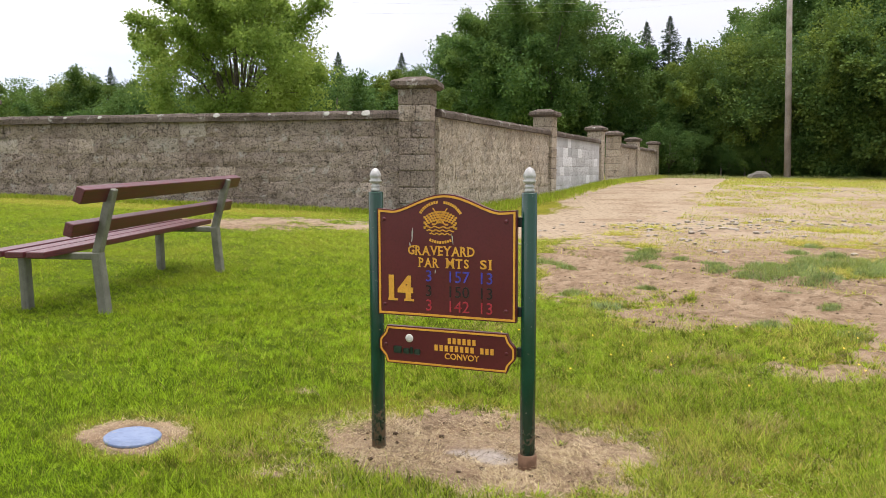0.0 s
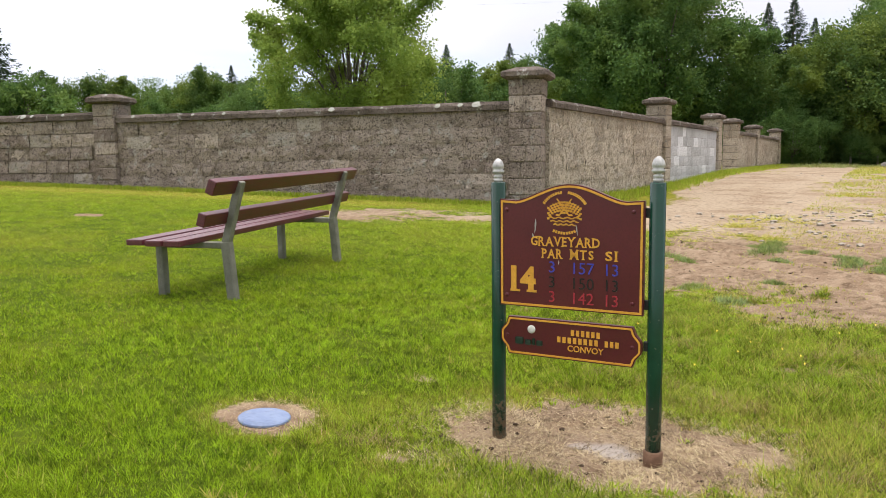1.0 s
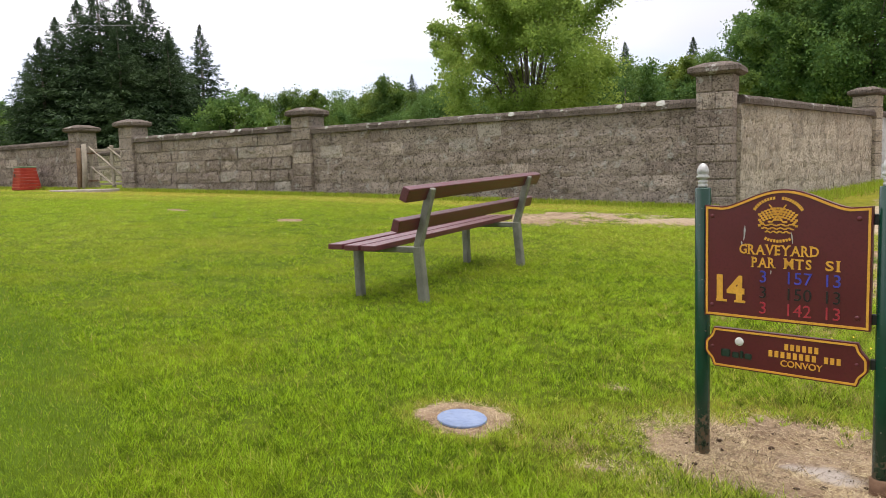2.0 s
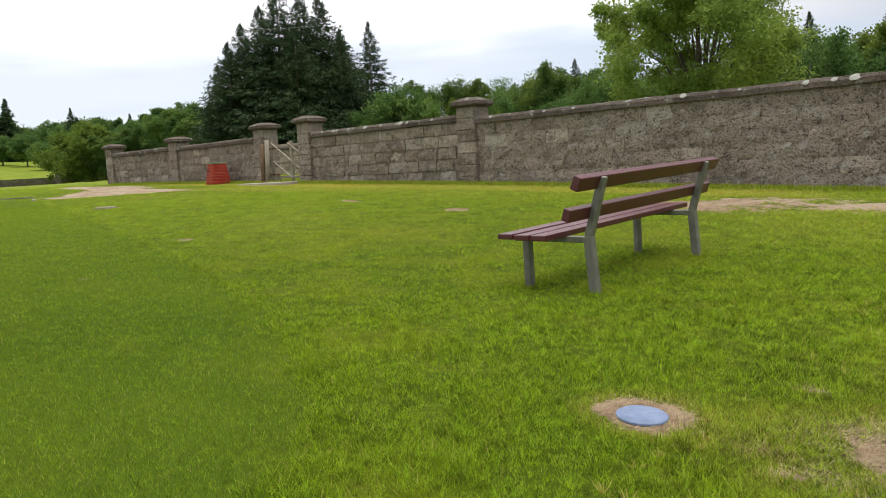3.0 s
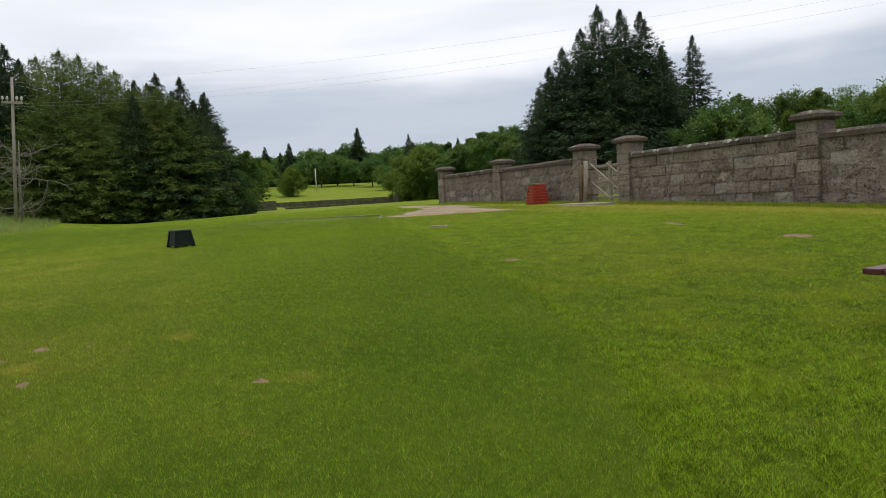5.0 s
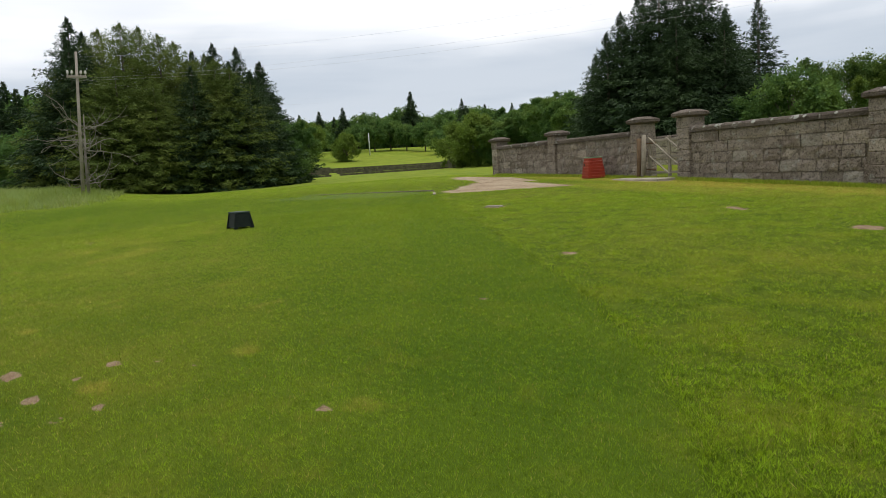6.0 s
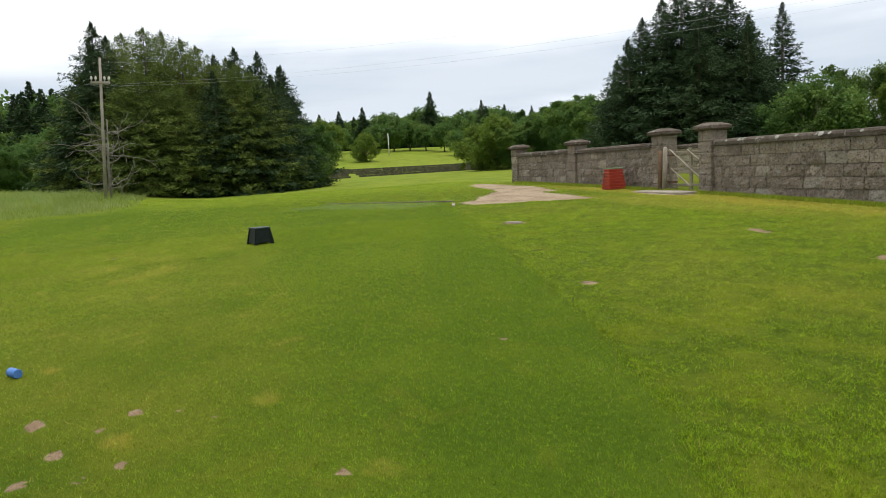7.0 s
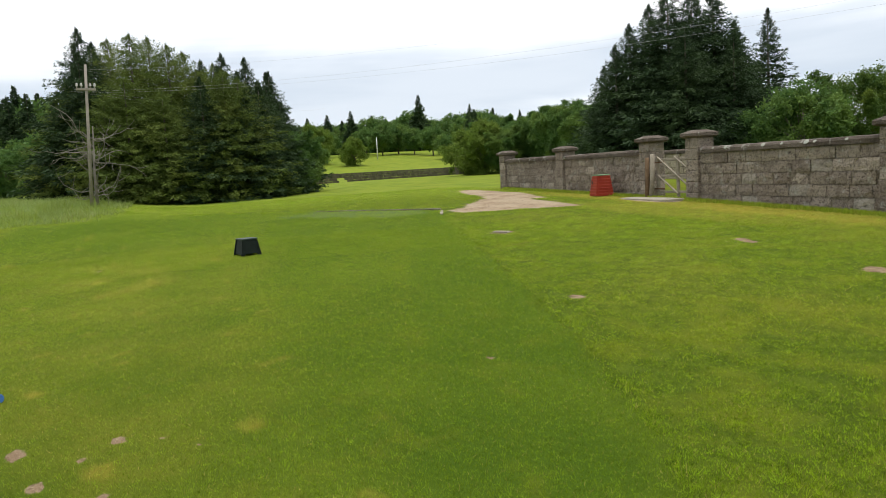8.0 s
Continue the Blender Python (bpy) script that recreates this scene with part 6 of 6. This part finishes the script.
# leafy tufts of the uncut grass round the sign and the yard's edge
urng = np.random.default_rng(41)
ux, uy = urng.uniform(-1.1, 3.4, 15000), urng.uniform(0.9, 4.9, 15000)
ub = bare_amount(ux, uy) + urng.normal(size=15000) * 0.16
oku = (ub < 0.52) & (urng.random(15000) < 0.25 + 0.75 * smooth(ux, -0.7, 0.1)) & (wobble(ux, uy, 3.3, 6) + urng.normal(size=15000) * 0.5 > -0.5)
ux, uy = ux[oku], uy[oku]
nu, leafs = len(ux), 20
ur = urng.uniform(0.010, 0.030, nu)
uh = urng.uniform(0.014, 0.044, nu) * (0.7 + 0.5 * wobble(ux, uy, 4.0, 2))
ua = urng.uniform(0, math.tau, (nu, leafs))
uo = np.sqrt(urng.random((nu, leafs)))
tuft_x = (ux[:, None] + np.cos(ua) * uo * ur[:, None] * 0.5).ravel()
tuft_y = (uy[:, None] + np.sin(ua) * uo * ur[:, None] * 0.5).ravel()
outward_ = np.stack([np.cos(ua) * uo, np.sin(ua) * uo], -1).reshape(-1, 2) * 1.1
tuft_dry = np.repeat((urng.random(nu) < 0.30) * 0.75 + 0.20 * urng.random(nu) + 0.55 * urng.random(nu) * smooth(uy, 3.0, 1.6), leafs)
blades("uncut_grass", "leafy tufts of uncut grass, some dry", tuft_x, tuft_y, np.clip(np.repeat(uh, leafs) * urng.uniform(0.5, 1.1, nu * leafs), 0.006, 0.06), urng.uniform(0.0018, 0.0034, nu * leafs), M_BLADE, tuft_dry, 15, 0.35, outward_, on_soil=True)

# clover and broad weeds in the uncut grass round the sign
cx_, cy_ = grng.uniform(-0.1, 3.4, 150000), grng.uniform(1.2, 4.6, 150000)
okc = (bare_amount(cx_, cy_) < 0.5) & (0.5 * wobble(cx_, cy_, 2.2, 5) + 0.5 * wobble(cx_, cy_, 8.0, 1) + grng.normal(size=150000) * 0.5 + 0.4 * smooth(cx_, 0.6, 0.0) > 0.35) & (tee_amount(cx_, cy_) < 0.2)
cx_, cy_ = cx_[okc], cy_[okc]
nc = len(cx_)
ca_ = grng.uniform(0, math.tau, nc)
cr_ = grng.uniform(0.002, 0.0055, nc)
cz_ = gz(cx_, cy_) + grng.uniform(0.008, 0.030, nc)
corner_pts = []
for k, stretch_ in enumerate((1.0, 0.75, 1.0, 0.75)):
    a_ = ca_ + k * math.pi / 2
    corner_pts.append(np.stack([cx_ + cr_ * stretch_ * np.cos(a_), cy_ + cr_ * stretch_ * np.sin(a_), cz_ + grng.normal(size=nc) * 0.0035], -1))
clover = raw_mesh("clover", np.stack(corner_pts, 1).reshape(-1, 3), np.arange(nc * 4).reshape(-1, 4),
                  leaf_material("clover_leaves", (0.12, 0.21, 0.012), (0.23, 0.33, 0.02), (0.27, 0.35, 0.03)))
tagged(clover, "small broad clover leaves among the grass", "clover", kind="stuff")
fx2, fy2 = grng.uniform(-0.4, 1.7, 22), grng.uniform(2.9, 4.0, 22)
fz2 = gz(fx2, fy2) + 0.035
fa = np.array([0, 72, 144, 216, 288]) * math.pi / 180
petal = np.stack([fx2[:, None] + 0.008 * np.cos(fa), fy2[:, None] + 0.008 * np.sin(fa), fz2[:, None] + 0.004 * np.sin(3 * fa)], -1)
flowers = raw_mesh("buttercup_flowers", petal.reshape(-1, 3), np.arange(22 * 5).reshape(-1, 5), simple("yellow_petals", (0.75, 0.52, 0.02), (0.8, 0.6, 0.05), 30, 0.5))
tagged(flowers, "tiny yellow buttercup flowers in the grass", "flowers", kind="stuff")

# dry straw on the worn patches
sx_, sy_ = grng.uniform(-1.0, 0.85, 90000), grng.uniform(1.65, 2.85, 90000)
ringx, ringy = grng.normal(size=4500) * 0.13 - 1.26, grng.normal(size=4500) * 0.10 + 2.15
sx_, sy_ = np.concatenate([sx_, ringx]), np.concatenate([sy_, ringy])
ok = (bare_amount(sx_, sy_) + grng.normal(size=len(sx_)) * 0.06 > 0.20) & (wobble(sx_, sy_, 9, 2) + grng.normal(size=len(sx_)) * 0.5 > -0.35) & (ash_amount(sx_, sy_) < 0.3) & ((sx_ + 1.285) ** 2 + (sy_ - 2.115) ** 2 > 0.0125)
sx_, sy_ = sx_[ok], sy_[ok]
loose_x, loose_y = grng.uniform(0.1, 2.2, 26000), grng.uniform(1.35, 3.3, 26000)
okq = wobble(loose_x, loose_y, 2.6, 3) + 0.6 * wobble(loose_x, loose_y, 7.0, 1) + grng.normal(size=26000) * 0.4 + 0.9 * smooth(loose_y, 2.9, 1.9) > 0.45
sx_, sy_ = np.concatenate([sx_, loose_x[okq]]), np.concatenate([sy_, loose_y[okq]])
m_s = len(sx_)
lift = np.where(np.arange(m_s) < m_s - int(okq.sum()), 0.62, 0.85)
blades("straw", "dry straw and dead grass on worn soil", sx_, sy_, 0.012 * lift * grng.uniform(0.3, 1.5, m_s), grng.uniform(0.0010, 0.0024, m_s), M_STRAW, np.zeros(m_s), 9, 4.0, on_soil=True)

# tufts of dead thatch in the uncut grass
hrng = np.random.default_rng(31)
hx, hy = hrng.uniform(-1.0, 1.7, 46), 2.0 + 2.2 * hrng.random(46)
okh = (bare_amount(hx, hy) < 0.3) & (hrng.random(46) < 0.35 + 0.65 * smooth(hx, -0.4, 0.3))
hx, hy = hx[okh], hy[okh]
hr = hrng.uniform(0.025, 0.07, len(hx))
hx, hy = np.repeat(hx, 260) + hrng.normal(size=len(hx) * 260) * np.repeat(hr, 260), np.repeat(hy, 260) + hrng.normal(size=len(hx) * 260) * np.repeat(hr, 260) * 0.7
blades("thatch", "grey-brown dead thatch tufts in the grass", hx, hy, hrng.uniform(0.012, 0.045, len(hx)), hrng.uniform(0.0009, 0.0018, len(hx)), M_THATCH, np.zeros(len(hx)), 19, 1.3)
dx_, dy_ = hrng.uniform(-1.0, 0.85, 26000), hrng.uniform(1.65, 2.85, 26000)
okd = (bare_amount(dx_, dy_) > 0.2) & (wobble(dx_, dy_, 8, 6) + hrng.normal(size=26000) * 0.4 > 0.1)
dx_, dy_ = dx_[okd], dy_[okd]
blades("dead_debris", "dark brown dead grass scattered on worn soil", dx_, dy_, hrng.uniform(0.004, 0.018, len(dx_)), hrng.uniform(0.001, 0.0026, len(dx_)), M_DEBRIS, np.zeros(len(dx_)), 20, 2.6, on_soil=True)
bm = bmesh.new()
crng = random.Random(12)
for k in range(260):
    px, py, big_ = crng.gauss(-0.1, 0.36), crng.gauss(2.22, 0.2), crng.random() ** 3
    if k % 5 == 0:
        px, py = crng.gauss(0.55, 0.12), crng.gauss(4.05, 0.08)
    elif k > 90:
        px = crng.uniform(-0.1, 2.6)
        py = 6.5 - 0.7 * px + crng.gauss(0, 0.6)
    r_ = 0.003 + 0.010 * big_
    made = bmesh.ops.create_icosphere(bm, subdivisions=1, radius=1.0)
    for v in made["verts"]:
        v.co = Vector((v.co.x * r_ * crng.uniform(0.7, 1.6), v.co.y * r_ * crng.uniform(0.7, 1.4), v.co.z * r_ * crng.uniform(0.4, 0.9))) + Vector((px, py, float(gz(px, py) + soil_relief(px, py)) + 0.002))
clods = part("soil_clods", bm, M_CLOD)
tagged(clods, "dark crumbs and clods of soil on worn ground", "soil", kind="stuff")

# thin dry grass and weeds in the yard
yx, yy = grng.uniform(-0.3, 14, 230000), 4.0 + 30 * grng.random(230000) ** 1.7
cover_ = wobble(yx, yy, 0.9, 4) + 0.5 * wobble(yx, yy, 3.1, 6) + grng.normal(size=230000) * 0.25
soft_ = bare_amount(yx, yy)
ok = (cover_ < 0.16 - 0.3 * smooth(-yy, -8, -5)) & (soft_ > 0.35) & (soft_ < 0.95) & (yx > -0.3 + 0.0 * yy) & (np.abs((yx - CORNER.x) * WALL_DIR.y - (yy - CORNER.y) * WALL_DIR.x - 2.0) > 1.3)
yx, yy = yx[ok], yy[ok]
blades("yard_grass", "thin dry grass on the bare yard", yx, yy, grng.uniform(0.006, 0.026, len(yx)) * (0.4 + 0.09 * yy), 0.0016 + 0.0004 * yy, M_BLADE, grng.random(len(yx)) * 0.9 + 0.15, 10, 0.9, on_soil=True)
tx, ty, tr_ = [], [], []
trng = random.Random(9)
for k in range(64):
    tx.append(trng.gauss(2.3, 1.0))
    ty.append(trng.gauss(6.5, 0.55) + 0.12 * (tx[-1] - 2))
    tr_.append(trng.uniform(0.06, 0.15))
for px, py, r in ((1.25, 4.1, 0.08), (0.7, 5.1, 0.06), (1.75, 4.7, 0.06), (0.4, 4.5, 0.09), (0.2, 4.9, 0.08), (1.6, 3.9, 0.08)):
    tx.append(px)
    ty.append(py)
    tr_.append(r)
tx, ty, tr_ = np.array(tx), np.array(ty), np.array(tr_)
per = 420
mound_x, mound_y = np.clip(grng.normal(size=(2, len(tx) * per)), -1.9, 1.9)
wx = np.repeat(tx, per) + mound_x * np.repeat(tr_, per) * 0.75
wy = np.repeat(ty, per) + mound_y * np.repeat(tr_, per) * 0.6
wh = np.repeat(tr_, per) * np.clip(1 - 0.22 * (mound_x ** 2 + mound_y ** 2), 0.12, 1) * grng.uniform(0.35, 0.75, len(wx))
blades("weed_tufts", "grey-green weed tufts on bare soil", wx, wy, wh, np.full(len(wx), 0.0040), M_WEED, (grng.random(len(wx)) < 0.2) * 0.6, 10, 0.6, on_soil=True)
# rough grass at the foot of the walls
fx_ = grng.uniform(-25, -2, 26000)
fy_ = 10.66 - np.abs(grng.normal(size=26000)) * 0.10
ek = grng.uniform(0.5, 26, 16000)
eo = 0.08 + np.abs(grng.normal(size=16000)) * 0.2
ex_ = CORNER.x + WALL_DIR.x * ek + WALL_DIR.y * eo
ey_ = CORNER.y + WALL_DIR.y * ek - WALL_DIR.x * eo
ax_, ay_ = np.concatenate([fx_, ex_]), np.concatenate([fy_, ey_])
ah = np.concatenate([grng.uniform(0.02, 0.09, 26000), grng.uniform(0.03, 0.16, 16000)])
blades("verge_grass", "uncut grass along the foot of the walls", ax_, ay_, ah, np.full(len(ax_), 0.009), M_BLADE, grng.random(len(ax_)) * 0.5, 11, 0.4)
# tall rough beyond the tee and along the yard's far edge
lx_, ly_ = grng.uniform(-46, -25, 60000), grng.uniform(-16, -2.2, 60000)
okl = ly_ < -3.2 - 0.12 * (lx_ + 25) + 0.5 * wobble(lx_, ly_, 0.9, 5) + 0.4 * grng.normal(size=60000)
ly2 = grng.uniform(33, 40, 22000)
lx2 = grng.uniform(3, 24, 22000)
ax_, ay_ = np.concatenate([lx_[okl], lx2]), np.concatenate([ly_[okl], ly2])
blades("rough_grass", "tall uncut rough grass with pale seed heads", ax_, ay_, np.where(ax_ > 0, 0.5, 0.8) * grng.uniform(0.10, 0.5, len(ax_)) * (0.65 + 0.45 * wobble(ax_, ay_, 1.1, 3)), np.full(len(ax_), 0.012), M_WEED, np.where(ax_ > 0, 0.9, 0.25 + 0.4 * smooth(wobble(ax_, ay_, 0.8, 7), 0, 0.8)) * grng.random(len(ax_)), 12, 0.55)
# rubble stones in the yard
bm = bmesh.new()
srng = random.Random(4)
for k in range(260):
    c = srng.choice(((1.5, 9.95, 0.6), (6.3, 21.0, 1.8), (3.2, 10.9, 0.8), (2.2, 8.8, 1.8)))
    px, py = srng.gauss(c[0], c[2]), srng.gauss(c[1], c[2] * 0.8)
    s = srng.uniform(0.012, 0.045)
    made = bmesh.ops.create_icosphere(bm, subdivisions=1, radius=1.0)
    for v in made["verts"]:
        v.co = Vector((v.co.x * s * srng.uniform(0.8, 1.3), v.co.y * s * srng.uniform(0.8, 1.3), v.co.z * s * 0.5)) + Vector((px, py, float(gz(px, py)) + 0.01))
rubble = part("rubble", bm, M_FLAG)
tagged(rubble, "broken grey stones scattered on the bare yard", "stones", kind="stuff")
